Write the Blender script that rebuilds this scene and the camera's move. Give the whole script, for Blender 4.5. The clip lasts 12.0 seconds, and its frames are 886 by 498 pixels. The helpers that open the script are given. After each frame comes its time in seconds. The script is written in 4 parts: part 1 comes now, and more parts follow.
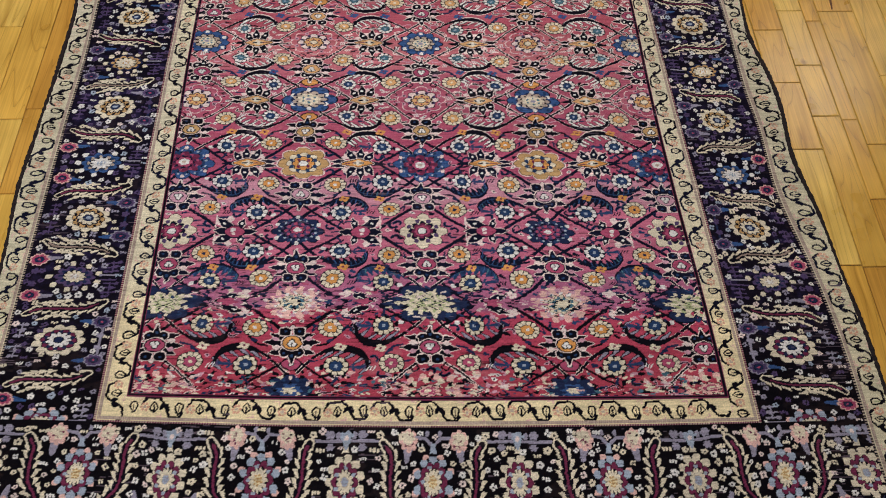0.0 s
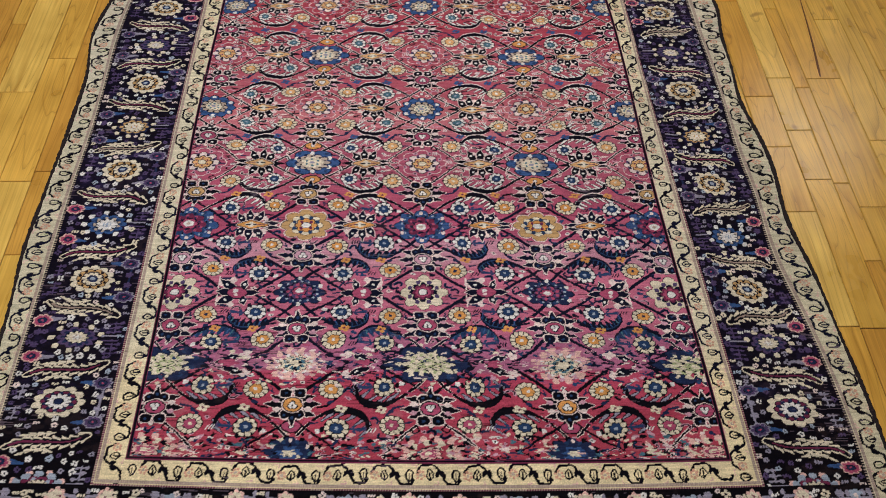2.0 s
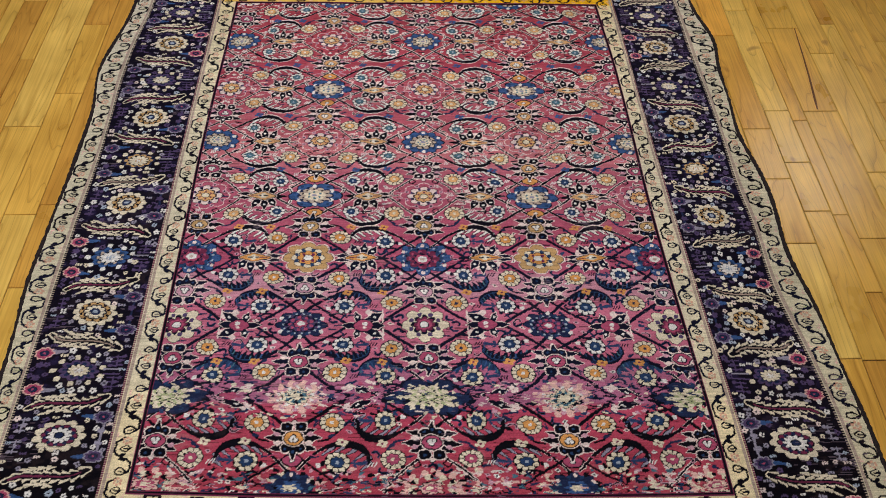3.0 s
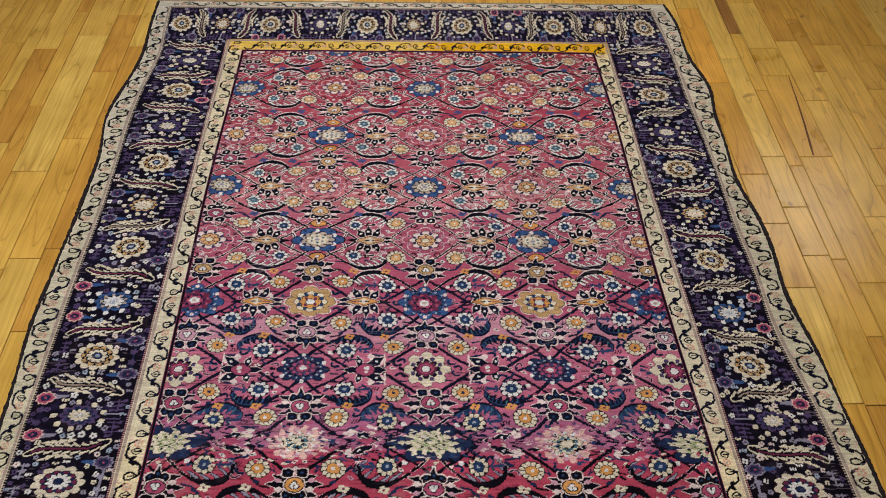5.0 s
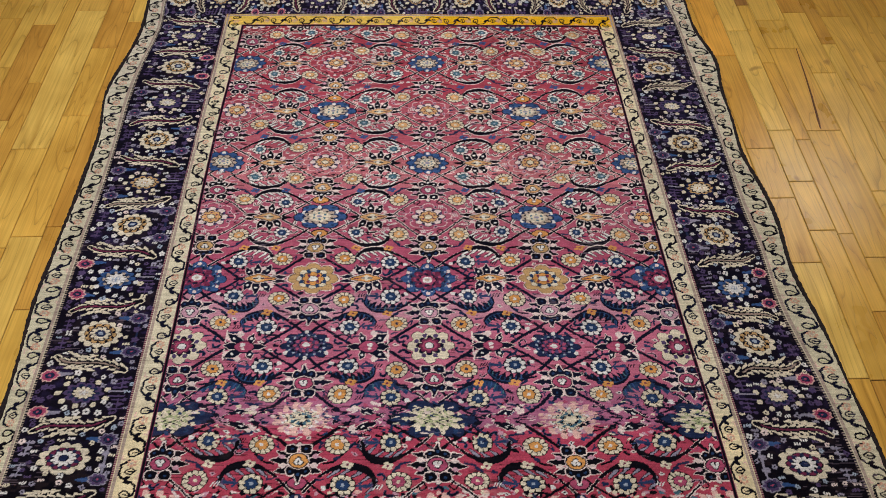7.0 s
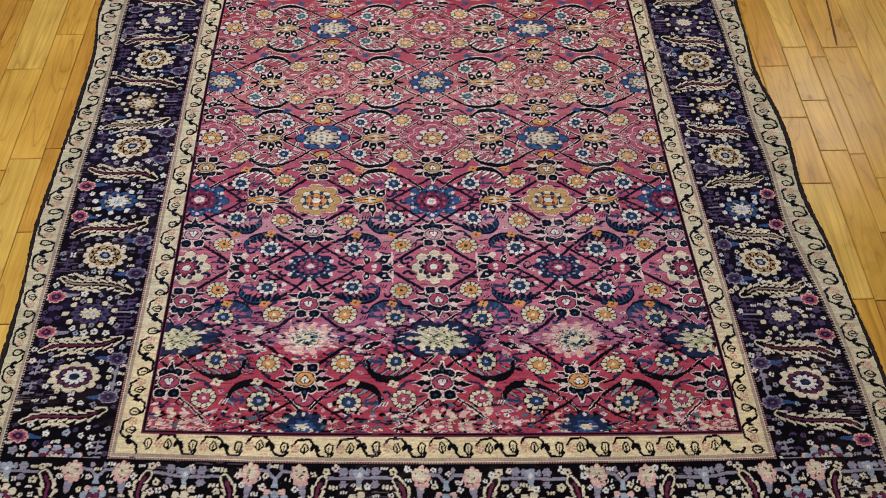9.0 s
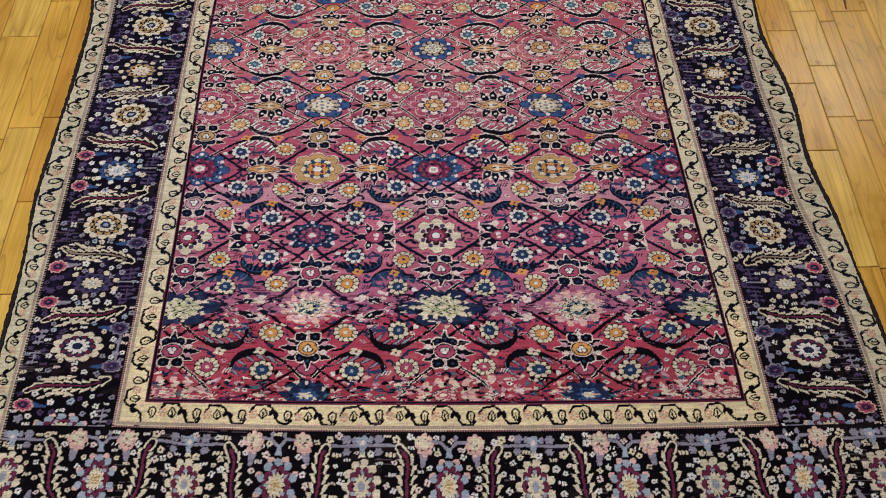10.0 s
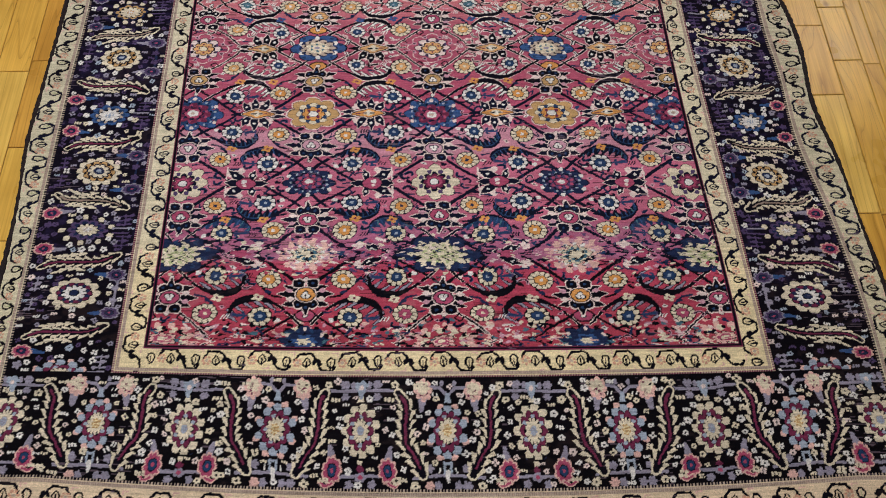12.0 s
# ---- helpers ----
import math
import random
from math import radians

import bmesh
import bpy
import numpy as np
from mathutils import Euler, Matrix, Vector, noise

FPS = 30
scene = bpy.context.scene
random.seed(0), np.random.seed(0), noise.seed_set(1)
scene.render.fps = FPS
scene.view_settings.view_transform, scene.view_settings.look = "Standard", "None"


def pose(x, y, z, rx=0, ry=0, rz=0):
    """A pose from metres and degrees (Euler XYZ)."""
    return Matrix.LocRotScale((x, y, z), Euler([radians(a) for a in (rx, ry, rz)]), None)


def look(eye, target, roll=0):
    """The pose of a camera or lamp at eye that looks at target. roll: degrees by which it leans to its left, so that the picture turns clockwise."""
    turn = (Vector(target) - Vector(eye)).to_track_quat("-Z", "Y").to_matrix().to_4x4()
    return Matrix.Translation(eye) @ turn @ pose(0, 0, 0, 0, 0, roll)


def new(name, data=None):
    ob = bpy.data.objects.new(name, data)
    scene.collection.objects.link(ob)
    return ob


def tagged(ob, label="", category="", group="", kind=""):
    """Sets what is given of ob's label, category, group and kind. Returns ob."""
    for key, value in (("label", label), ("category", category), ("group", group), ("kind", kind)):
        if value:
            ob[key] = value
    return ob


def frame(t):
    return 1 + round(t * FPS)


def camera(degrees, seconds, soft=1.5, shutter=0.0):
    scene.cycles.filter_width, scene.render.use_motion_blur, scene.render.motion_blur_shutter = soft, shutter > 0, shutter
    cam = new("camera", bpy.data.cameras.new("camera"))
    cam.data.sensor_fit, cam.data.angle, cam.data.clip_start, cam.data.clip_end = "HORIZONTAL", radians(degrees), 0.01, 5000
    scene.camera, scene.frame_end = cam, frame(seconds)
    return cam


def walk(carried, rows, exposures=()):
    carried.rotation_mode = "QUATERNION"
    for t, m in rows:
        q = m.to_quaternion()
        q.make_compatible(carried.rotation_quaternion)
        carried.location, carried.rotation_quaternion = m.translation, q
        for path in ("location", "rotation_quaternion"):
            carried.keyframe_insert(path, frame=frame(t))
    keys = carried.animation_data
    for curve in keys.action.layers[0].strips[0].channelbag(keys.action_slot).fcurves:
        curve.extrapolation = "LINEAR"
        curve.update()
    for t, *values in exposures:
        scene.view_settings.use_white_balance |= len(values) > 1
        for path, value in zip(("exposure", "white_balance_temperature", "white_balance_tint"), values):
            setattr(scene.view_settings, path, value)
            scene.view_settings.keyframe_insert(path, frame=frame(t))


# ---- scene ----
cam = camera(62.4, 12.0, soft=0.65)

PATH = [
    (0, (0.015, -1.019, 1.413), (0.053, -0.045, -0.334), 1.2),
    (0.5, (0.015, -1.015, 1.421), (0.056, -0.014, -0.31), 1.4),
    (1, (0.012, -1.018, 1.424), (0.056, 0.019, -0.285), 1.5),
    (1.5, (0.011, -1.018, 1.429), (0.055, 0.053, -0.259), 1.4),
    (2, (0.01, -1.019, 1.434), (0.054, 0.086, -0.232), 1.3),
    (2.5, (0.01, -1.016, 1.442), (0.052, 0.12, -0.204), 1.1),
    (3, (0.012, -1.016, 1.446), (0.051, 0.153, -0.176), 0.9),
    (5, (0.007, -1.017, 1.461), (0.048, 0.241, -0.094), 0.9),
    (5.5, (0.007, -1.015, 1.46), (0.046, 0.245, -0.092), 0.8),
    (6, (0.009, -1.014, 1.458), (0.043, 0.238, -0.101), 0.6),
    (6.5, (0.006, -1.014, 1.454), (0.039, 0.224, -0.116), 0.5),
    (7, (0.009, -1.013, 1.45), (0.039, 0.197, -0.142), 0.3),
    (9, (0.009, -1.018, 1.429), (0.024, 0.031, -0.274), -0.3),
    (9.5, (0.008, -1.018, 1.423), (0.02, -0.005, -0.301), -0.5),
    (10, (0.009, -1.016, 1.419), (0.016, -0.037, -0.325), -0.8),
    (10.5, (0.009, -1.017, 1.415), (0.015, -0.065, -0.343), -0.9),
    (11, (0.008, -1.02, 1.41), (0.013, -0.095, -0.364), -0.9),
    (11.5, (0.008, -1.019, 1.405), (0.014, -0.129, -0.386), -0.9),
    (12, (0.008, -1.018, 1.402), (0.018, -0.158, -0.404), -0.6),
]
walk(cam, [(t, look(eye, target, roll)) for t, eye, target, roll in PATH])
# ---- end of walk ----

# ---- world and light ----
scene.view_settings.exposure = 0.0
world = bpy.data.worlds.new("world")
world.use_nodes = True
scene.world = world
world.node_tree.nodes["Background"].inputs[0].default_value = (0.9, 0.85, 0.75, 1)
world.node_tree.nodes["Background"].inputs[1].default_value = 0.02
ROOM = (-2.6, 2.9, -2.6, 3.4, 2.6)


def area_lamp(name, x, y, z, sx, sy, watts, colour):
    data = bpy.data.lights.new(name, "AREA")
    data.shape, data.size, data.size_y, data.energy, data.color = "RECTANGLE", sx, sy, watts, colour
    ob = new(name, data)
    ob.matrix_world = pose(x, y, z)
    return ob


# Two broad lights added near the ceiling; no such lamps are in view.
area_lamp("unseen_far_lamp", -0.20, 1.10, ROOM[4] - 0.06, 1.2, 0.3, 10.3, (0.92, 0.97, 1.15)).data.spread = radians(105)
area_lamp("unseen_near_lamp", -0.38, -0.45, ROOM[4] - 0.06, 1.2, 0.3, 44.0, (0.92, 0.97, 1.15))
# Weak fill added to brighten the floor right of the rug; no real lamp.
area_lamp("side_fill", 0.85, 0.85, ROOM[4] - 0.06, 0.3, 0.3, 0.6, (1.0, 0.96, 0.90)).data.spread = radians(62)
# Unseen light, added and aimed so the varnish shows a sheen on the right.
sheen_light = area_lamp("unseen_sheen_lamp", 2.55, 2.20, ROOM[4] - 0.12, 0.9, 0.9, 0.6, (0.98, 0.97, 1.0))
sheen_light.matrix_world = look((2.55, 2.20, ROOM[4] - 0.12), (0.98, 0.10, 0.0))
sheen_light.data.spread = radians(48)


# ---- materials ----
def srgb(r, g, b):
    return tuple(((c / 255) / 12.92 if c <= 10 else ((c / 255 + 0.055) / 1.055) ** 2.4) for c in (r, g, b))


class Nodes:
    """A short way to write node materials."""

    def __init__(self, name, roughness=0.6, metallic=0.0):
        self.mat = bpy.data.materials.new(name)
        self.mat.use_nodes = True
        self.tree = self.mat.node_tree
        self.shader = self.tree.nodes["Principled BSDF"]
        self.shader.inputs["Roughness"].default_value = roughness
        self.shader.inputs["Metallic"].default_value = metallic

    def add(self, kind, links=(), **values):
        node = self.tree.nodes.new(kind)
        if "data_type" in values:
            node.data_type = values["data_type"]
        if "blend_type" in values:
            node.blend_type = values["blend_type"]
        if "operation" in values:
            node.operation = values["operation"]
        if "layer_name" in values:
            node.layer_name = values["layer_name"]
        for socket, source in links:
            self.set(node, socket, source)
        return node

    def set(self, node, socket, source):
        if hasattr(source, "is_output"):
            self.tree.links.new(source, node.inputs[socket])
        else:
            node.inputs[socket].default_value = source

    def out(self, socket, source):
        self.set(self.shader, socket, source)

    def bump(self, height, strength, distance):
        node = self.add("ShaderNodeBump", [("Height", height), ("Strength", strength), ("Distance", distance)])
        self.out("Normal", node.outputs[0])

    def ramp(self, fac, stops):
        node = self.add("ShaderNodeValToRGB", [("Fac", fac)])
        while len(node.color_ramp.elements) < len(stops):
            node.color_ramp.elements.new(0.5)
        for e, (p, c) in zip(node.color_ramp.elements, stops):
            e.position, e.color = p, (*c, 1)
        return node.outputs[0]

    def mix(self, fac, a, b, blend="MIX"):
        node = self.add("ShaderNodeMix", data_type="RGBA", blend_type=blend)
        for index, source in ((0, fac), (6, a), (7, b)):
            if hasattr(source, "is_output"):
                self.tree.links.new(source, node.inputs[index])
            else:
                node.inputs[index].default_value = source if index == 0 else (*source, 1)
        return node.outputs[2]

    def math(self, op, a, b=0.0):
        return self.add("ShaderNodeMath", [(0, a), (1, b)], operation=op).outputs[0]


def wool_material(name, roughness=0.95):
    n = Nodes(name, roughness)
    dye = n.add("ShaderNodeVertexColor", layer_name="dye").outputs[0]
    place = n.add("ShaderNodeTexCoord").outputs["Object"]
    knots = n.add("ShaderNodeTexNoise", [("Vector", place), ("Scale", 420.0), ("Detail", 2.0)]).outputs[0]
    wear = n.add("ShaderNodeTexNoise", [("Vector", place), ("Scale", 9.0), ("Detail", 5.0), ("Roughness", 0.6)]).outputs[0]
    grain = n.ramp(knots, [(0.28, (0.80, 0.80, 0.80)), (0.72, (1.16, 1.16, 1.16))])
    worn = n.ramp(wear, [(0.3, (0.86, 0.86, 0.86)), (0.7, (1.1, 1.1, 1.1))])
    n.out("Base Color", n.mix(1.0, n.mix(1.0, dye, grain, "MULTIPLY"), worn, "MULTIPLY"))
    n.out("Specular IOR Level", 0.04)
    n.out("Sheen Weight", 0.01)
    n.bump(knots, 0.5, 0.0015)
    return n.mat


def plain_wool(name, colour):
    n = Nodes(name, 0.95)
    place = n.add("ShaderNodeTexCoord").outputs["Object"]
    hair = n.add("ShaderNodeTexNoise", [("Vector", place), ("Scale", 260.0), ("Detail", 3.0)]).outputs[0]
    n.out("Base Color", n.ramp(hair, [(0.3, tuple(c * 0.5 for c in colour)), (0.7, tuple(c * 1.6 for c in colour))]))
    n.out("Specular IOR Level", 0.2)
    n.bump(hair, 0.8, 0.002)
    return n.mat


def oak_material(name, tones, island=False):
    n = Nodes(name, 0.3)
    place = n.add("ShaderNodeTexCoord").outputs["Object"]
    info = n.add("ShaderNodeNewGeometry").outputs["Random Per Island"] if island else n.add("ShaderNodeObjectInfo").outputs["Random"]
    shift = n.add("ShaderNodeCombineXYZ", [("X", n.math("MULTIPLY", info, 37.0)), ("Y", n.math("MULTIPLY", info, 91.0)), ("Z", n.math("MULTIPLY", info, 17.0))]).outputs[0]
    moved = n.add("ShaderNodeVectorMath", [(0, place), (1, shift)], operation="ADD").outputs[0]
    long = n.add("ShaderNodeMapping", [("Vector", moved), ("Scale", (13.0, 1.5, 13.0))]).outputs[0]
    fine = n.add("ShaderNodeMapping", [("Vector", moved), ("Scale", (230.0, 5.0, 230.0))]).outputs[0]
    streaks = n.add("ShaderNodeMapping", [("Vector", moved), ("Scale", (45.0, 1.5, 45.0))]).outputs[0]
    figure = n.add("ShaderNodeTexNoise", [("Vector", long), ("Scale", 1.0), ("Detail", 1.5), ("Distortion", 0.5)]).outputs[0]
    rings = n.math("FRACT", n.math("MULTIPLY", figure, 10.0))
    pores = n.add("ShaderNodeTexNoise", [("Vector", fine), ("Scale", 1.0), ("Detail", 3.0)]).outputs[0]
    streak = n.add("ShaderNodeTexNoise", [("Vector", streaks), ("Scale", 1.0), ("Detail", 2.0)]).outputs[0]
    blotch = n.add("ShaderNodeTexNoise", [("Vector", moved), ("Scale", 7.0), ("Detail", 3.0)]).outputs[0]
    knot = n.add("ShaderNodeTexNoise", [("Vector", moved), ("Scale", 13.0), ("Detail", 1.0)]).outputs[0]
    tone = n.ramp(info, [(k / (len(tones) - 1), srgb(*t)) for k, t in enumerate(tones)])
    line = n.ramp(rings, [(0.0, (0.42, 0.33, 0.22)), (0.05, (0.74, 0.66, 0.55)), (0.14, (0.98, 0.98, 0.97)), (0.8, (1.04, 1.03, 1.0)), (1.0, (0.86, 0.80, 0.70))])
    pore = n.ramp(pores, [(0.35, (0.88, 0.83, 0.76)), (0.6, (1.04, 1.04, 1.04))])
    dark = n.ramp(streak, [(0.30, (0.74, 0.66, 0.54)), (0.46, (1, 1, 1)), (0.75, (1.05, 1.04, 1.0))])
    spot = n.ramp(blotch, [(0.3, (0.84, 0.79, 0.70)), (0.7, (1.10, 1.09, 1.05))])
    eye = n.ramp(knot, [(0.20, (0.45, 0.32, 0.2)), (0.25, (1, 1, 1))])
    colour = n.mix(1.0, n.mix(0.55, tone, line, "MULTIPLY"), pore, "MULTIPLY")
    colour = n.mix(1.0, n.mix(0.6, colour, dark, "MULTIPLY"), spot, "MULTIPLY")
    n.out("Base Color", n.mix(0.9, colour, eye, "MULTIPLY"))
    n.out("Roughness", n.math("ADD", n.math("MULTIPLY", blotch, 0.22), 0.20))
    n.out("Coat Weight", 0.5)
    n.out("Coat Roughness", 0.2)
    n.bump(pores, 0.15, 0.001)
    return n.mat


def paint_material(name, colour):
    n = Nodes(name, 0.85)
    place = n.add("ShaderNodeTexCoord").outputs["Object"]
    grain = n.add("ShaderNodeTexNoise", [("Vector", place), ("Scale", 3.0), ("Detail", 6.0)]).outputs[0]
    n.out("Base Color", n.ramp(grain, [(0.3, tuple(c * 0.93 for c in colour)), (0.7, colour)]))
    n.bump(grain, 0.1, 0.002)
    return n.mat


PILE = wool_material("woven_pile")
CORD = plain_wool("dark_goat_hair", srgb(38, 30, 28))
BACKING = plain_wool("cotton_backing", srgb(150, 130, 100))
TONES = ((208, 154, 66), (226, 177, 78), (234, 190, 90), (222, 171, 73), (238, 200, 104), (230, 185, 84), (214, 162, 70))
OAK = oak_material("varnished_oak", TONES)
OAK_REST = oak_material("varnished_oak_rest", TONES, island=True)
OAK_AMBER = oak_material("amber_oak", ((238, 180, 80), (234, 174, 74)))
OAK_BROWN = oak_material("brown_oak", ((166, 120, 62), (160, 112, 58)))
DARK = paint_material("dark_subfloor", srgb(44, 28, 14))
# The shade inside the plank split, painted as a brown.
SPLIT_SHADE = paint_material("split_shade", srgb(104, 62, 28))
WALL = paint_material("wall_paint", srgb(150, 142, 130))
CEILING = paint_material("ceiling_paint", srgb(235, 230, 220))


# ---- building helpers ----
def mesh_object(name, bm, material, parent=None):
    me = bpy.data.meshes.new(name)
    bm.to_mesh(me)
    bm.free()
    me.materials.append(material)
    ob = new(name, me)
    ob.parent = parent
    return ob


def box(bm, x0, x1, y0, y1, z0, z1):
    bmesh.ops.create_cube(bm, size=1.0, matrix=Matrix.LocRotScale(((x0 + x1) / 2, (y0 + y1) / 2, (z0 + z1) / 2), None, (x1 - x0, y1 - y0, z1 - z0)))
    return bm


def part(name, bm, material, parent, label=""):
    return tagged(mesh_object(name, bm, material, parent), label)


# ---- the room ----
X0, X1, Y0, Y1, TOP = ROOM
# Never in view: closes the room, and the wall tone sets the bounced light.
for name, b in (("wall_west", (X0 - 0.15, X0, Y0 - 0.15, Y1 + 0.15)), ("wall_east", (X1, X1 + 0.15, Y0 - 0.15, Y1 + 0.15)),
                ("wall_south", (X0, X1, Y0 - 0.15, Y0)), ("wall_north", (X0, X1, Y1, Y1 + 0.15))):
    tagged(mesh_object(name, box(bmesh.new(), *b, -0.1, TOP), WALL), "plain painted room wall, added out of view", "wall", kind="structure")
tagged(mesh_object("ceiling", box(bmesh.new(), X0 - 0.15, X1 + 0.15, Y0 - 0.15, Y1 + 0.15, TOP, TOP + 0.15), CEILING), "plain white ceiling, added out of view", "ceiling", kind="structure")

# ---- the rug: a grid of knots, drawn in its own plan (u across, v along) ----
UO, UI, UG, UF = 0.900, 0.842, 0.640, 0.582          # outer edge, outer guard, inner guard, field
VT, VTI, VTG, VTF = 1.272, 1.231, 1.052, 0.990
VB, VBI, VBG, VBF = -0.902, -0.842, -0.630, -0.574
KNOT_U = 1090
KNOT = 2 * UO / KNOT_U
us = np.linspace(-UO, UO, KNOT_U + 1)
vs = VB + KNOT * np.arange(int((VT - VB) / KNOT) + 1)
NU, NV = len(us), len(vs)
rng = np.random.default_rng(7)
DYES = ("field", "pink", "rose", "cream", "white", "guard", "outer_guard", "yellow", "orange", "gold", "black", "navy", "blue",
        "sky", "purple", "brown", "teal", "maroon", "ground", "grey", "line", "green", "salmon", "tan", "pale", "faint", "deep", "apricot")
DYE = {n: i for i, n in enumerate(DYES)}
knots = np.zeros((NV, NU), np.int8)


def smooth_noise(shape, cell, seed):
    """Value noise from a coarse random grid."""
    r = np.random.default_rng(seed)
    h, w = shape
    gh, gw = int(h / cell[0]) + 3, int(w / cell[1]) + 3
    g = r.uniform(-1, 1, (gh, gw))
    y, x = np.arange(h) / cell[0], np.arange(w) / cell[1]
    yi, xi = y.astype(int), x.astype(int)
    fy, fx = (y - yi)[:, None], (x - xi)[None, :]
    fy, fx = fy * fy * (3 - 2 * fy), fx * fx * (3 - 2 * fx)
    a, b, c, d = g[np.ix_(yi, xi)], g[np.ix_(yi, xi + 1)], g[np.ix_(yi + 1, xi)], g[np.ix_(yi + 1, xi + 1)]
    return a * (1 - fx) * (1 - fy) + b * fx * (1 - fy) + c * (1 - fx) * fy + d * fx * fy


# the weaver's hand: the drawing wanders a little
UU = us[None, :] + 0.0035 * smooth_noise((NV, NU), (42, 42), 1) + 0.0010 * smooth_noise((NV, NU), (3.2, 3.2), 3)
VV = vs[:, None] + 0.0040 * smooth_noise((NV, NU), (38, 42), 2) + 0.0010 * smooth_noise((NV, NU), (3.2, 3.2), 4)


# rows where the drawing slips sideways
slip = 0.55 * np.exp(-((vs + 0.360) / 0.034) ** 2) + 0.6 * np.exp(-((vs + 0.560) / 0.018) ** 2) + 0.25 * np.exp(-((vs - 0.33) / 0.03) ** 2)
UU = UU + slip[:, None] * (abs(us) < UF) * 0.018 * smooth_noise((NV, NU), (1.8, 22), 5) + 0.0010 * smooth_noise((NV, NU), (1.0, 14), 6)


def window(u0, u1, v0, v1, pad=0.008):
    i0, i1 = int((u0 - pad + UO) / KNOT), int((u1 + pad + UO) / KNOT) + 2
    j0, j1 = int((v0 - pad - VB) / KNOT), int((v1 + pad - VB) / KNOT) + 2
    return slice(max(j0, 0), max(min(j1, NV), 0)), slice(max(i0, 0), max(min(i1, NU), 0))


class Brush:
    """Draws motifs into the knots, inside a clip box of the plan, about an origin that may be turned or mirrored."""

    def __init__(self, clip, u=0.0, v=0.0, turn=0.0, flip=1.0):
        self.clip, self.u, self.v, self.flip = clip, u, v, flip
        self.c, self.s = math.cos(radians(turn)), math.sin(radians(turn))

    def at(self, u, v, turn=0.0, flip=1.0):
        b = Brush(self.clip, u, v, turn, flip)
        return b

    def place(self, x, y):
        x *= self.flip
        return self.u + x * self.c - y * self.s, self.v + x * self.s + y * self.c

    def local(self, x, y, rx, ry):
        """Window round a local point, with knot places relative to it along the local axes."""
        u, v = self.place(x, y)
        r = max(rx, ry)
        u0, u1, v0, v1 = self.clip
        w = window(max(u - r, u0), min(u + r, u1), max(v - r, v0), min(v + r, v1), 0.003)
        du, dv = UU[w] - u, VV[w] - v
        inside = (us[None, w[1]] >= u0) & (us[None, w[1]] <= u1) & (vs[w[0], None] >= v0) & (vs[w[0], None] <= v1)
        return w, (du * self.c + dv * self.s) * self.flip, -du * self.s + dv * self.c, inside

    def blob(self, x, y, rx, ry, dye, lobes=0, depth=0.0, phase=0.0, turn=0.0, square=0.0):
        w, dx, dy, inside = self.local(x, y, max(rx, ry) * (1 + abs(depth)), max(rx, ry) * (1 + abs(depth)))
        if not dx.size:
            return
        if turn:
            c, s = math.cos(radians(turn)), math.sin(radians(turn))
            dx, dy = dx * c + dy * s, -dx * s + dy * c
        px, py = dx / rx, dy / ry
        r = np.hypot(px, py)
        if square:
            r = (1 - square) * r + square * np.maximum(abs(px), abs(py))
        edge = 1.0 if not lobes else 1 - 1.3 * depth + 2.1 * depth * abs(np.cos(lobes / 2 * (np.arctan2(py, px) - phase))) ** 0.7
        knots[w][(r < edge) & inside] = DYE[dye]

    def ring(self, x, y, rx, ry, n, size, dye, phase=0.0, size_y=None):
        for k in range(n):
            a = phase + 2 * math.pi * k / n
            self.blob(x + rx * math.cos(a), y + ry * math.sin(a), size, size_y or size, dye, square=0.4)

    def stroke(self, points, width, dye, end=None, teeth=0, depth=0.0, side=1, crescent=False, only=""):
        """A bent stroke; width tapers to end; teeth on one side (side 1 or -1) or both (0)."""
        end = width if end is None else end
        pts = [self.place(*p) for p in points]
        a = np.array(pts)
        m = max(width, end) + depth
        u0, u1, v0, v1 = self.clip
        w = window(max(a[:, 0].min() - m, u0), min(a[:, 0].max() + m, u1), max(a[:, 1].min() - m, v0), min(a[:, 1].max() + m, v1), 0.003)
        du, dv = UU[w], VV[w]
        if not du.size:
            return
        seg = np.hypot(*(a[1:] - a[:-1]).T)
        total, run = seg.sum() + 1e-9, 0.0
        best, along, sign = np.full(du.shape, 9.0), np.zeros(du.shape), np.zeros(du.shape)
        for p, q, l in zip(a[:-1], a[1:], seg):
            d = (q - p) / (l + 1e-9)
            t = np.clip((du - p[0]) * d[0] + (dv - p[1]) * d[1], 0, l)
            ex, ey = du - p[0] - t * d[0], dv - p[1] - t * d[1]
            dist = np.hypot(ex, ey)
            near = dist < best
            best[near], along[near] = dist[near], ((run + t) / total)[near]
            sign[near] = (np.sign(d[0] * ey - d[1] * ex) * self.flip)[near]
            run += l
        half = (width + (end - width) * along) / 2
        if crescent:
            half = half * (0.22 + 0.78 * np.sin(math.pi * np.clip(along, 0, 1) ** 1.25))
        if teeth:
            saw = (along * teeth) % 1.0
            grow = depth * (1 - saw) * np.minimum(1, 4 * along * (1.15 - along))
            half = half + np.where((sign * side > 0) | (side == 0), grow, 0)
        inside = (us[None, w[1]] >= u0) & (us[None, w[1]] <= u1) & (vs[w[0], None] >= v0) & (vs[w[0], None] <= v1)
        if only:
            inside &= knots[w] == DYE[only]
        knots[w][(best < half) & inside] = DYE[dye]

    def lined(self, points, width, dye, line, edge=0.003, **more):
        self.stroke(points, width + 2 * edge, line, end=(more["end"] + 2 * edge) if "end" in more else None, **{k: x for k, x in more.items() if k != "end"})
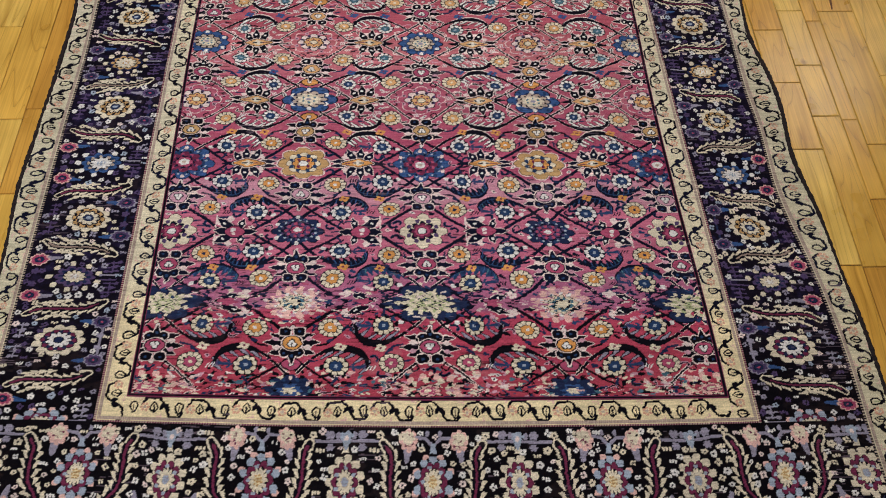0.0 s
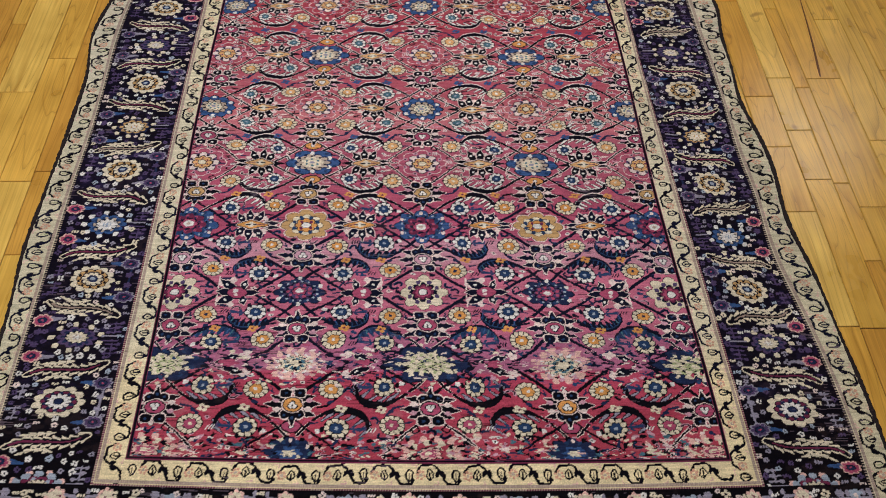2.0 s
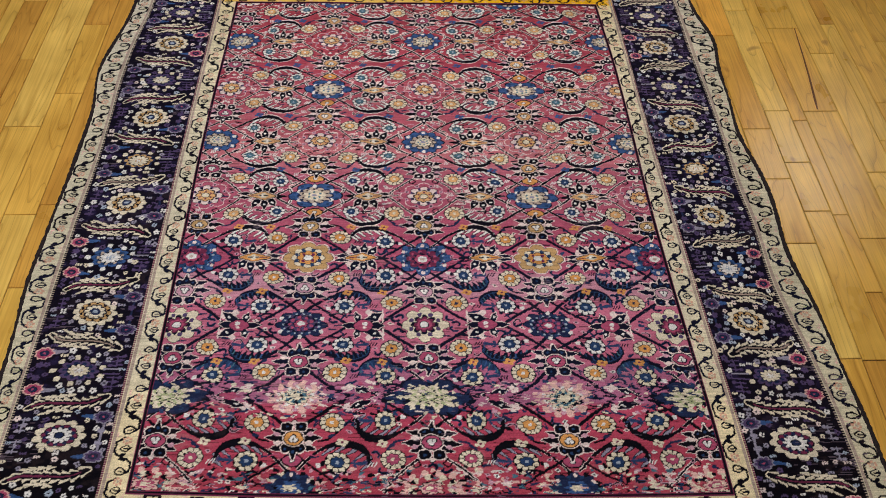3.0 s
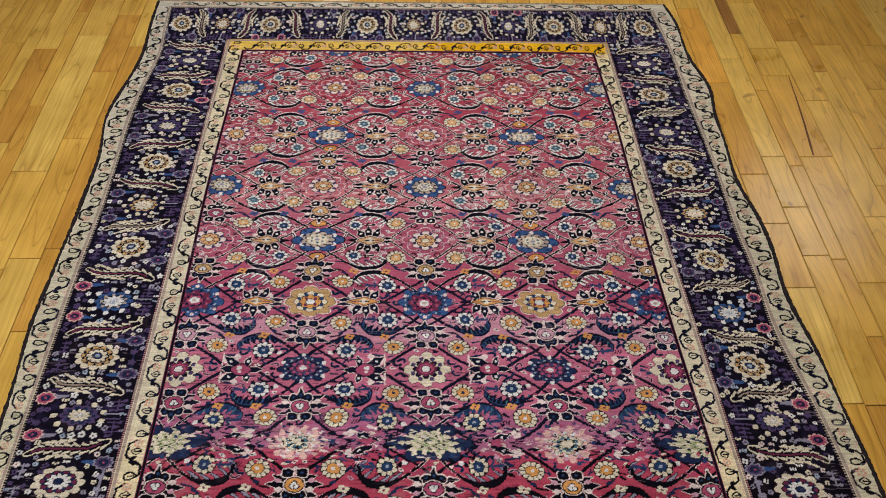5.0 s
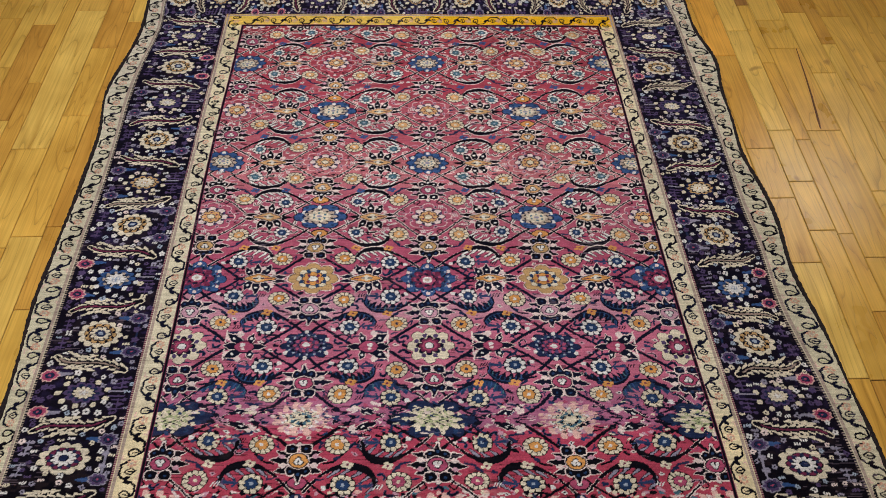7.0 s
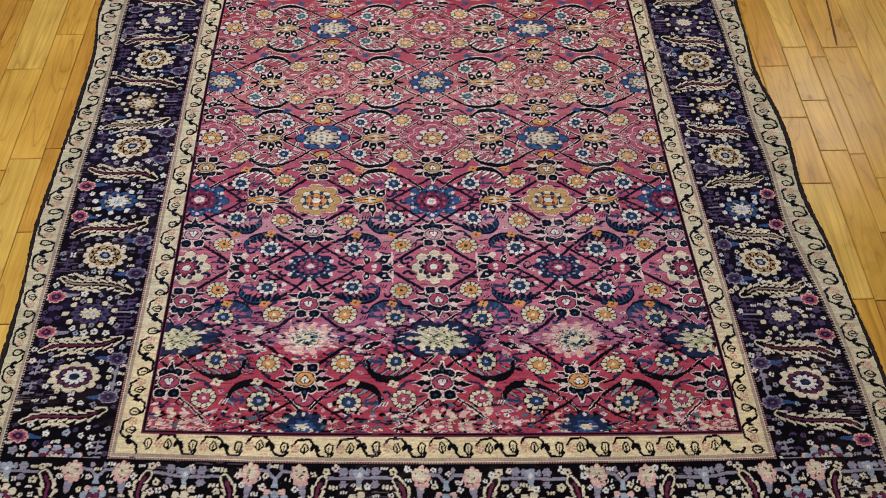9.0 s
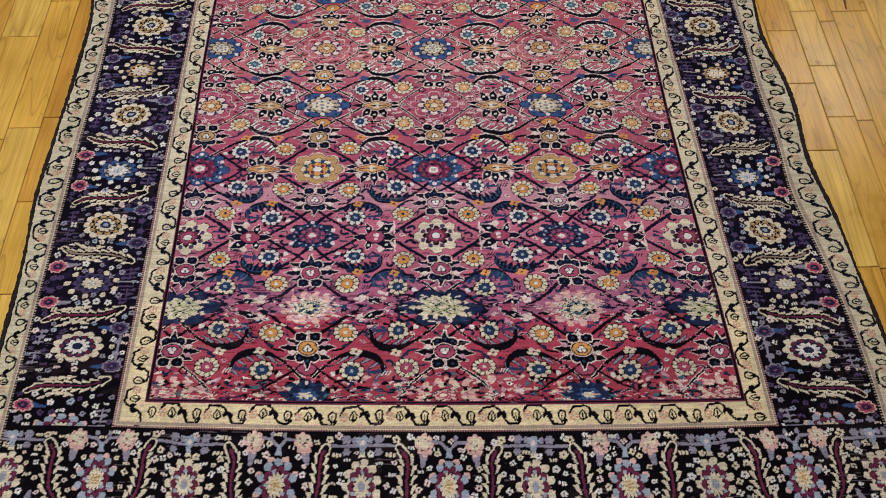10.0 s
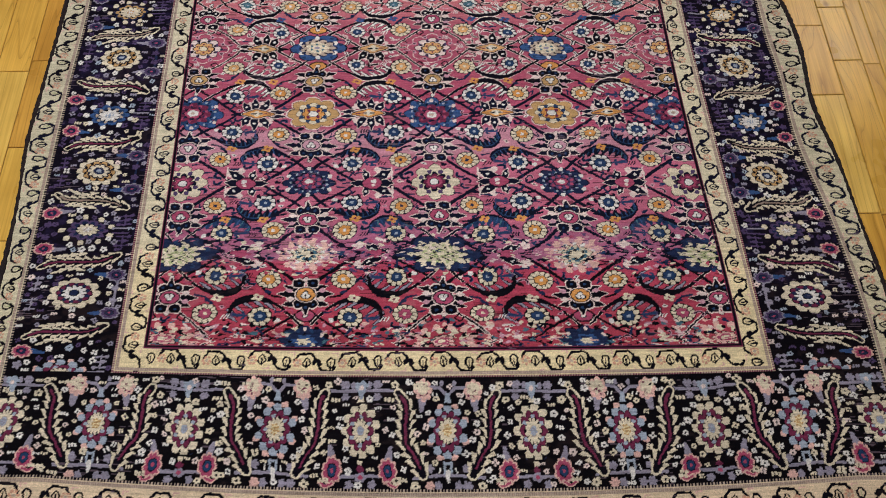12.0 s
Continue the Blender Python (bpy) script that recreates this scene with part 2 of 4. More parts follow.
        self.stroke(points, width, dye, **more)


def arc(points, steps=5):
    """A smooth line through a few control points (Catmull-Rom)."""
    p = [np.array(q, float) for q in points]
    p = [2 * p[0] - p[1]] + p + [2 * p[-1] - p[-2]]
    out = []
    for a, b, c, d in zip(p, p[1:], p[2:], p[3:]):
        for k in range(steps):
            t = k / steps
            out.append(0.5 * ((2 * b) + (c - a) * t + (2 * a - 5 * b + 4 * c - d) * t * t + (3 * b - a - 3 * c + d) * t ** 3))
    return out + [p[-2]]


# ground colours
knots[:] = DYE["outer_guard"]
inner = lambda u, v0, v1: np.ix_((vs > v0) & (vs < v1), abs(us) < u)
knots[inner(UI, VBI, VTI)] = DYE["ground"]
knots[inner(UG, VBG, VTG)] = DYE["guard"]
knots[inner(UF, VBF, VTF)] = DYE["field"]
FIELD = Brush((-UF + 0.004, UF - 0.004, VBF + 0.004, VTF - 0.004))
MAIN = Brush((-UI, UI, VBI, VTI))
ALL = Brush((-UO, UO, VB, VT))


# -- field motifs --
def small_flower(b, x, y, petals, heart, eye, rx=0.0225, ry=0.0185, n=11):
    """A round flower: separate pale petals in a thin dark line, a ragged heart and a small eye."""
    b.blob(x, y, rx * 1.10, ry * 1.10, "line")
    b.blob(x, y, rx * 0.84, ry * 0.84, petals)
    p = rng.uniform(0, 0.6)
    b.ring(x, y, rx * 0.80, ry * 0.80, n, rx * 0.23, petals, p, ry * 0.24)
    for k in range(n):
        a = p + math.pi * (2 * k + 1) / n
        b.stroke([(x + rx * 0.66 * math.cos(a), y + ry * 0.66 * math.sin(a)), (x + rx * 1.0 * math.cos(a), y + ry * 1.0 * math.sin(a))], 0.0016, "line")
    b.blob(x, y, rx * 0.60, ry * 0.60, "line", 7, 0.10)
    b.blob(x, y, rx * 0.52, ry * 0.52, heart, 7, 0.12)
    b.blob(x, y, rx * 0.15, ry * 0.17, eye, square=0.7)


def petal(b, p, q, width, edge="pale", dot=True):
    """A broad black leaf from p to its tip q, pale-edged, with a pale fleck."""
    m = (p[0] * 0.45 + q[0] * 0.55, p[1] * 0.45 + q[1] * 0.55)
    b.stroke([p, m], width * 0.7 + 0.0036, edge, end=width + 0.0036)
    b.stroke([m, q], width + 0.0036, edge, end=0.0044)
    b.stroke([p, m], width * 0.7, "line", end=width)
    b.stroke([m, q], width, "line", end=0.0016)
    if dot:
        b.blob(m[0], m[1], 0.0034, 0.0030, "white")


def side_palmette(b, x, y, flip, heart):
    """A blossom on its side: a lens-shaped heart, black leaves fanned above and below, a forked point."""
    q = b.at(*b.place(x, y), flip=flip)
    for a in (-1, 1):
        petal(q, (-0.010, a * 0.004), (-0.030, a * 0.034), 0.018)
        petal(q, (0.000, a * 0.006), (-0.002, a * 0.046), 0.018)
        petal(q, (0.012, a * 0.006), (0.030, a * 0.040), 0.019)
        q.blob(0.013, a * 0.031, 0.0050, 0.0048, "pale", 5, 0.1)
        q.blob(-0.014, a * 0.032, 0.0044, 0.0040, "pale", 4, 0.1)
        q.blob(0.036, a * 0.016, 0.0064, 0.0046, "pale", 4, 0.1)
        petal(q, (0.028, a * 0.004), (0.068, a * 0.0060), 0.0110, dot=False)
    q.stroke([(0.030, 0), (0.062, 0)], 0.0024, "pale")
    q.stroke([(-0.056, 0), (-0.022, 0)], 0.004, "line", end=0.016)
    for grow, dye in ((0.0075, "pale"), (0.0042, "line"), (0.0, heart)):
        q.stroke([(-0.026, 0), (0.002, 0)], 0.004 + grow, dye, end=0.025 + grow)
        q.stroke([(0.002, 0), (0.040, 0)], 0.025 + grow, dye, end=0.004 + grow)
    q.blob(0.004, 0, 0.0125, 0.0072, "cream", 4, 0.2)
    q.stroke([(-0.008, 0), (0.014, 0)], 0.0040, "line")
    q.blob(0.006, 0, 0.0036, 0.0036, "white")
    q.stroke([(0.016, 0), (0.034, 0)], 0.0026, "maroon")


def back_palmette(b, x, y, flip, heart):
    """The dark blossom of the blue rows: a fine point, and two square black leaves behind."""
    q = b.at(*b.place(x, y), flip=flip)
    for a in (-1, 1):
        petal(q, (-0.006, a * 0.007), (-0.044, a * 0.029), 0.019)
        petal(q, (0.008, a * 0.006), (0.016, a * 0.031), 0.014)
        q.blob(-0.014, a * 0.030, 0.0078, 0.0074, "pale", 4, 0.1)
        q.stroke([(-0.046, a * 0.036), (-0.046, a * 0.008)], 0.0036, "pale")
    petal(q, (0.008, 0), (0.046, 0), 0.014, dot=False)
    petal(q, (-0.014, 0), (-0.048, 0), 0.016, dot=False)
    q.blob(-0.002, 0, 0.0230, 0.0150, "line", 4, 0.05)
    q.blob(-0.002, 0, 0.0205, 0.0125, heart, 4, 0.05)
    q.blob(-0.006, 0.004, 0.0058, 0.0040, "white", 3, 0.2)
    q.blob(-0.004, -0.005, 0.0046, 0.0034, "pale")


def up_palmette(b, x, y, crown, heart, deep):
    """An upright blossom: a black crown on the side of the strong rosette, two square black leaves on the other."""
    q = b.at(*b.place(x, y), turn=0 if crown > 0 else 180)
    for a in (-1, 1):
        petal(q, (a * 0.010, 0.010), (a * 0.048, 0.020), 0.0135, dot=False)
        petal(q, (a * 0.012, -0.004), (a * 0.058, -0.004), 0.0150, dot=False)
        petal(q, (a * 0.010, -0.012), (a * 0.044, -0.022), 0.0120, dot=False)
        q.blob(a * 0.033, 0.0065, 0.0080, 0.0050, "pale", 4, 0.15)
        q.blob(a * 0.034, -0.0125, 0.0066, 0.0046, "pink", 4, 0.15)
        q.blob(a * 0.0140, -0.028, 0.0136, 0.0112, "pale", square=0.5)
        q.blob(a * 0.0140, -0.028, 0.0112, 0.0088, "line", square=0.5)
        q.blob(a * 0.0140, -0.029, 0.0032, 0.0026, deep)
        q.blob(a * 0.0150, 0.017, 0.0120, 0.0110, "pale")
    q.stroke([(0, 0.010), (0, 0.040)], 0.030, "pale", end=0.006)
    for a in (-1, 1):
        q.blob(a * 0.0145, 0.016, 0.0100, 0.0092, "line")
        q.blob(a * 0.0155, 0.018, 0.0030, 0.0028, deep)
    q.stroke([(0, 0.010), (0, 0.038)], 0.026, "line", end=0.003)
    q.blob(0, 0.023, 0.0036, 0.0034, deep)
    q.blob(0, -0.004, 0.0232, 0.0178, "pale")
    q.blob(0, -0.004, 0.0214, 0.0160, "line")
    q.blob(0, -0.004, 0.0190, 0.0138, heart, 6, 0.04)
    q.blob(0, -0.003, 0.0096, 0.0080, "line", 3, 0.3, -1.57)
    q.blob(0, -0.003, 0.0076, 0.0062, "white", 3, 0.3, -1.57)
    q.stroke([(0, -0.004), (0, 0.004)], 0.0022, "line")


LONG_LEAF = ((0.020, 0.034), (0.044, 0.053), (0.076, 0.075), (0.112, 0.089), (0.144, 0.088), (0.166, 0.078), (0.173, 0.067))
LEAF = ((0.012, 0.036), (0.034, 0.056), (0.060, 0.074), (0.096, 0.087), (0.128, 0.084), (0.148, 0.068), (0.150, 0.052))


def fish_leaf(b, fx, fy, kind):
    """The long leaf whose stalk leaves the diamond: it swells outwards, bends over the flower, toothed inside."""
    q = b.at(b.u, b.v, turn=0 if fy > 0 else 180, flip=fx * fy)
    spine = arc(LONG_LEAF if kind == "black" else LEAF, 6)
    q.stroke(spine[:16], 0.0070, "line" if kind == "navy" else "pale")
    if kind == "navy":
        body = spine[9:]
        q.stroke(body, 0.0150, "line", teeth=7, depth=0.0150, side=-1, crescent=True)
        q.stroke(body, 0.0175, "line", crescent=True)
        for k in range(12, 34, 2):
            u, v = spine[k]
            q.stroke([(u, v + 0.001), (u - 0.004, v - 0.009)], 0.0026, ("blue", "deep", "teal", "deep")[k // 2 % 4])
        q.stroke([(u, v + 0.0015) for u, v in spine[14:32]], 0.0024, "deep")
    elif kind == "teal":
        body = spine[7:]
        q.stroke(body, 0.0160, "line", crescent=True)
        q.stroke([(u, v - 0.003) for u, v in body], 0.0110, "deep", teeth=8, depth=0.0160, side=-1, crescent=True)
        for k in range(10, 34, 2):
            u, v = spine[k]
            q.stroke([(u, v + 0.002), (u - 0.005, v - 0.010)], 0.0026, ("blue", "teal", "navy")[k // 2 % 3])
    else:
        body = spine[11:]
        hooks = "white" if kind == "black" else "grey"
        if kind == "black":
            q.stroke(body, 0.0200, "pale", crescent=True)
            q.stroke(spine[28:], 0.0100, "pale", end=0.0070)
        for k in range(15, 36, 4):
            u, v = spine[k]
            tooth = arc([(u + 0.004, v - 0.003), (u - 0.004, v - 0.010), (u - 0.015, v - 0.018)], 3)
            q.stroke(tooth, 0.0110, "line", end=0.0046)
            q.stroke(tooth, 0.0068, hooks, end=0.0024)
        q.stroke(spine[4:], 0.0056, "line", end=0.0080)
        q.stroke([(u, v + 0.0010) for u, v in body], 0.0125 if kind == "black" else 0.0165, "line", crescent=True)
    q.stroke(spine[:16], 0.0046, "line")


ROSETTES = {
    "blue": [(1.08, "line", 12, 0.08), (1.02, "blue", 12, 0.09), ("dots", 0.94, 6, 0.0050, "white"), ("dots", 0.82, 12, 0.0030, "deep"), (0.68, "line", 10, 0.10), (0.63, "tan", 10, 0.12), ("dots", 0.56, 10, 0.0026, "line"), (0.46, "line", 9, 0.12), (0.41, "cream", 9, 0.12), ("dots", 0.26, 7, 0.0026, "teal"), (0.12, "grey", 0, 0)],
    "bluecream": [(1.12, "line", 6, 0.16), (1.05, "blue", 6, 0.18), ("dots", 1.02, 10, 0.0040, "deep"), ("dots", 0.84, 6, 0.0054, "white"), (0.76, "navy", 10, 0.12), (0.68, "tan", 11, 0.14), ("dots", 0.56, 10, 0.0026, "line"), (0.46, "cream", 9, 0.14), ("dots", 0.28, 6, 0.0028, "teal"), (0.12, "grey", 0, 0)],
    "bluepink": [(1.18, "line", 8, 0.20), (1.12, "blue", 8, 0.24), ("dots", 1.06, 10, 0.0046, "deep"), ("dots", 1.10, 6, 0.0046, "pale"), ("dots", 0.96, 16, 0.0024, "sky"), (0.84, "deep", 9, 0.15), ("dots", 0.80, 12, 0.0026, "line"), (0.70, "maroon", 8, 0.18), ("dots", 0.60, 9, 0.0036, "rose"), ("dots", 0.50, 9, 0.0024, "navy"), (0.42, "line", 8, 0.15), (0.36, "rose", 6, 0.1), (0.24, "white", 0, 0.0), (0.10, "tan", 0, 0.0)],
    "pink": [(1.18, "pale", 8, 0.14), (1.13, "field", 8, 0.14), ("dots", 1.02, 8, 0.0050, "pink"), ("dots", 1.02, 8, 0.0022, "line"), (0.84, "line", 8, 0.14), (0.79, "pale", 8, 0.15), ("dots", 0.70, 8, 0.0042, "purple"), ("dots", 0.62, 8, 0.0028, "line"), (0.54, "line", 8, 0.12), (0.47, "apricot", 8, 0.12), ("dots", 0.34, 6, 0.0024, "maroon"), (0.24, "line", 0, 0), (0.19, "cream", 0, 0.0)],
    "gold": [(1.14, "pale", 8, 0.12), (1.08, "line", 8, 0.12), (1.05, "gold", 8, 0.13), (0.74, "line", 8, 0.10), (0.70, "cream", 8, 0.15), ("dots", 0.58, 8, 0.0048, "deep"), (0.50, "line", 8, 0.12), (0.45, "orange", 8, 0.12), ("dots", 0.32, 4, 0.0040, "maroon"), (0.24, "line", 0, 0), (0.20, "white", 6, 0.1)],
    "cream": [(1.16, "line", 8, 0.18), (1.11, "cream", 8, 0.20), ("dots", 0.92, 8, 0.0034, "guard"), ("dots", 0.78, 8, 0.0052, "purple"), (0.62, "line", 8, 0.26), (0.50, "maroon", 8, 0.16), (0.38, "rose", 8, 0.10), (0.26, "line", 0, 0.0), (0.21, "white", 0, 0.0)],
    "navy": [(1.22, "line", 8, 0.22), (1.14, "navy", 8, 0.24), ("dots", 1.04, 8, 0.0044, "deep"), ("dots", 0.94, 15, 0.0024, "sky"), ("dots", 0.84, 10, 0.0026, "purple"), ("dots", 1.24, 6, 0.0046, "white"), (0.78, "line", 10, 0.14), (0.66, "purple", 10, 0.16), ("dots", 0.58, 9, 0.0038, "rose"), (0.40, "line", 8, 0.16), (0.34, "rose", 8, 0.16), (0.20, "white", 4, 0.1)],
    "green": [(1.62, "line", 6, 0.24), (1.52, "navy", 6, 0.26), ("dots", 1.40, 10, 0.0050, "deep"), ("dots", 1.28, 7, 0.0046, "cream"), (1.06, "line", 10, 0.18), (1.00, "cream", 10, 0.24), ("dots", 0.80, 12, 0.0040, "green"), ("dots", 0.62, 9, 0.0030, "line"), (0.44, "green", 8, 0.2), ("dots", 0.34, 6, 0.0030, "line"), (0.20, "cream", 5, 0.2)],
    "salmon": [("dots", 1.25, 12, 0.0074, "salmon"), ("dots", 1.05, 10, 0.0060, "pink"), (0.96, "salmon", 9, 0.2), ("dots", 0.86, 10, 0.0040, "white"), (0.70, "line", 9, 0.2), (0.64, "cream", 9, 0.24), ("dots", 0.46, 8, 0.0040, "teal"), ("dots", 0.34, 6, 0.0034, "line"), (0.25, "cream", 0, 0.0)],
    "lowblue": [("dots", 1.15, 9, 0.0060, "line"), (1.05, "navy", 8, 0.25), ("dots", 0.9, 8, 0.0044, "deep"), ("dots", 1.0, 6, 0.0040, "pale"), (0.5, "blue", 6, 0.2), (0.25, "cream", 5, 0.2)],
    "low": [("dots", 1.20, 12, 0.0068, "salmon"), ("dots", 0.90, 9, 0.0064, "cream"), ("dots", 0.95, 6, 0.0040, "line"), (0.52, "line", 8, 0.16), (0.46, "salmon", 8, 0.2), (0.32, "rose", 6, 0.1), (0.18, "cream", 0, 0.0)],
}
ROSETTE_SIZE = {"blue": (0.050, 0.036), "bluecream": (0.054, 0.033), "bluepink": (0.052, 0.036), "pink": (0.046, 0.034), "gold": (0.052, 0.037), "cream": (0.043, 0.035), "navy": (0.041, 0.027),
                "green": (0.048, 0.024), "salmon": (0.042, 0.026), "lowblue": (0.040, 0.026), "low": (0.046, 0.026)}


def rosette(b, kind):
    rx, ry = ROSETTE_SIZE[kind]
    for layer in ROSETTES[kind]:
        if layer[0] == "dots":
            _, at, n, size, dye = layer
            b.ring(0, 0, rx * at, ry * at, n, size, dye, math.pi / n)
        else:
            s, dye, lobes, depth = layer
            b.blob(0, 0, rx * s, ry * s, dye, lobes, depth)


COL = 0.277
# for each row: place along, shift across, strong rosette on the middle column, strong kind, weak kind, leaves above and below
ROWS = ((1.000, 0.014, False, "blue", "pink", "black", "black"), (0.801, 0.014, True, "blue", "pink", "black", "black"),
        (0.586, 0.016, False, "bluecream", "pink", "black", "black"), (0.380, 0.011, True, "blue", "pink", "black", "black"),
        (0.188, 0.009, False, "bluecream", "pink", "black", "black"), (-0.005, 0.003, True, "bluepink", "gold", "black", "navy"),
        (-0.190, 0.000, False, "navy", "cream", "navy", "navy"), (-0.367, 0.004, True, "green", "salmon", "teal", "grey"),
        (-0.556, 0.004, False, "lowblue", "low", "grey", "grey"))


def ticks(b, x, y, n, dye, step=0.005, size=0.009, turn=70):
    """A few short parallel marks."""
    dx, dy = size / 2 * math.cos(radians(turn)), size / 2 * math.sin(radians(turn))
    for k in range(n):
        b.stroke([(x + k * step - dx, y - dy), (x + k * step + dx, y + dy)], 0.0024, dye)


def sprig(b, x, y, fx, dye, edge):
    """A small lying leaf with a pale edge and two stubs."""
    b.stroke([(x - fx * 0.017, y), (x, y), (x + fx * 0.015, y + 0.002)], 0.0036, edge, end=0.0088)
    b.stroke([(x - fx * 0.015, y), (x, y), (x + fx * 0.013, y + 0.002)], 0.0022, dye, end=0.0058)
    b.blob(x - fx * 0.006, y + 0.0055, 0.0046, 0.0024, dye, turn=fx * 30)
    b.blob(x - fx * 0.006, y - 0.0055, 0.0046, 0.0024, dye, turn=-fx * 30)


def strong_cell(b, x, y, row, kind, leaves):
    """Rosette in its diamond of stems, four leaves, four blue flowers."""
    b = b.at(x, y)
    cool = 5 <= row <= 7
    for fx in (-1, 1):
        for fy in (-1, 1):
            leaf = leaves[0 if fy > 0 else 1]
            edge = "pale" if leaf == "black" and not cool else "field"
            b.lined([(-fx * 0.004, fy * 0.076), (fx * 0.030, fy * 0.049), (fx * 0.098, fy * 0.004)], 0.0046 if not cool else 0.0062, "line", edge, 0.0016)
            fish_leaf(b, fx, fy, leaf)
            if row < 5:
                ticks(b, fx * 0.064, fy * 0.016, 2, "white", 0.006, 0.012, 65 * fx * fy)
                ticks(b, fx * 0.067, fy * 0.016, 2, "line", 0.006, 0.012, 65 * fx * fy)
                b.stroke(arc([(fx * 0.055, fy * 0.040), (fx * 0.068, fy * 0.034), (fx * 0.064, fy * 0.026)], 3), 0.0028, "pale")
                b.stroke([(fx * 0.118, fy * 0.052), (fx * 0.132, fy * 0.046)], 0.0030, "white")
            else:
                b.stroke(arc([(fx * 0.062, fy * 0.026), (fx * 0.080, fy * 0.030), (fx * 0.098, fy * 0.020)], 3), 0.0060, "line", end=0.0034)
                b.stroke([(fx * 0.084, fy * 0.012), (fx * 0.094, fy * 0.026)], 0.0050, "navy")
                b.blob(fx * 0.056, fy * 0.043, 0.0056, 0.0046, "white", square=0.4)
                b.blob(fx * 0.064, fy * 0.046, 0.0040, 0.0056, "line")
            sprig(b, fx * 0.130, fy * 0.050, fx, "line" if row < 5 else "deep", "pale" if row < 5 else "purple")
            b.blob(fx * 0.106, fy * 0.030, 0.0050, 0.0030, "pink" if row < 5 else "line", turn=fx * fy * 40)
            small_flower(b, fx * 0.092, fy * 0.050, "white" if row < 5 else "cream" if row > 6 else "white", "teal" if row < 4 else "deep", "sky", 0.0195 if row < 5 else 0.0220, 0.0165 if row < 5 else 0.0190, 9)
            b.stroke(arc([(fx * 0.046, fy * 0.062), (fx * 0.030, fy * 0.066), (fx * 0.024, fy * 0.058)], 3), 0.0030, "pink" if row < 5 else "rose")
    rosette(b, kind)
    for fy in (-1, 1):
        q = b.at(b.u, b.v + fy * 0.054)
        if kind == "bluecream" or row == 8:
            q.blob(0, 0, 0.0230, 0.0140, "line", square=-0.3)
            q.blob(0, 0, 0.0195, 0.0112, "orange" if row < 8 else "rose", square=-0.3)
        q.blob(0, 0, 0.0058, 0.0050, "line")
        q.blob(0, 0, 0.0044, 0.0038, "white")


def weak_cell(b, x, y, row, kind, heart):
    b = b.at(x, y)
    cool = 5 <= row <= 7
    for fx in (-1, 1):
        for fy in (-1, 1):
            b.lined([(fx * (0.108 if cool else 0.094), fy * 0.002), (fx * 0.052, fy * 0.040), (fx * 0.010, fy * 0.070)], 0.0072 if cool else 0.0036, "line", "field" if cool else "pale", 0.0016)
            if not cool:
                b.stroke(arc([(fx * 0.030, fy * 0.058), (fx * 0.022, fy * 0.048), (fx * 0.032, fy * 0.042), (fx * 0.038, fy * 0.050)], 4), 0.0030, "line")
                b.blob(fx * 0.018, fy * 0.058, 0.0040, 0.0034, "pale")
                b.stroke(arc([(fx * 0.072, fy * 0.024), (fx * 0.060, fy * 0.018), (fx * 0.066, fy * 0.008)], 3), 0.0028, "line")
                ticks(b, fx * 0.082, fy * 0.026, 3, "pale", 0.006 * fx, 0.010, 30)
                b.stroke([(fx * 0.056, fy * 0.010), (fx * 0.070, fy * 0.012)], 0.0030, "pink")
            else:
                b.stroke([(fx * 0.100, fy * 0.030), (fx * 0.124, fy * 0.036)], 0.0080, "navy", end=0.004)
                b.ring(fx * 0.105, fy * 0.022, 0.006, 0.005, 4, 0.0046, "pale")
                b.stroke([(fx * 0.060, fy * 0.052), (fx * 0.040, fy * 0.066), (fx * 0.044, fy * 0.054)], 0.0030, "navy")
            ticks(b, fx * 0.112, fy * 0.048, 3, "line" if cool else "white", 0.006 * fx, 0.009, 60)
            b.stroke([(fx * 0.088, fy * 0.078), (fx * 0.072, fy * 0.094), (fx * 0.052, fy * 0.098)], 0.0052, "line" if cool else "navy", end=0.0040)
            b.blob(fx * 0.078, fy * 0.086, 0.0070, 0.0036, "navy", turn=-fx * fy * 20)
            small_flower(b, fx * 0.076, fy * 0.058, "cream", heart, "white" if row % 2 else "navy" if cool else "cream", 0.0240, 0.0190, 12)
    rosette(b, kind)
    for fy in (-1, 1):
        b.blob(0, fy * 0.056, 0.0062, 0.0054, "line")
        b.blob(0, fy * 0.056, 0.0048, 0.0040, "pale")


def crumbs(b, v, low, high, count, dyes, size=1.0):
    """Scattered small marks of the slipped rows."""
    for _ in range(count):
        x, y = rng.uniform(-UF, UF), v + rng.uniform(low, high)
        b.blob(x, y, rng.uniform(0.003, 0.009) * size, rng.uniform(0.0018, 0.0042) * size, dyes[rng.integers(len(dyes))], 3, 0.2, turn=rng.uniform(-30, 30))


cells = [(r, c, ROWS[r], (c % 2 == 0) == ROWS[r][2]) for r in range(9) for c in range(-2, 3)]
crumbs(FIELD, -0.367, -0.045, 0.045, 330, ("line", "navy", "pink", "cream", "rose", "deep", "line", "pale", "purple"))
crumbs(FIELD, -0.550, -0.026, 0.040, 420, ("line", "cream", "pink", "salmon", "line", "teal", "pale"))
for r, c, (v, shift, _, strong, weak, above, below), is_strong in cells:
    if is_strong:
        strong_cell(FIELD, shift + c * COL, v, r, strong, (above, below))
for r, c, (v, shift, _, strong, weak, above, below), is_strong in cells:
    if not is_strong:
        weak_cell(FIELD, shift + c * COL, v, r, weak, ("apricot" if r < 5 else "orange") if r < 8 else "rose")
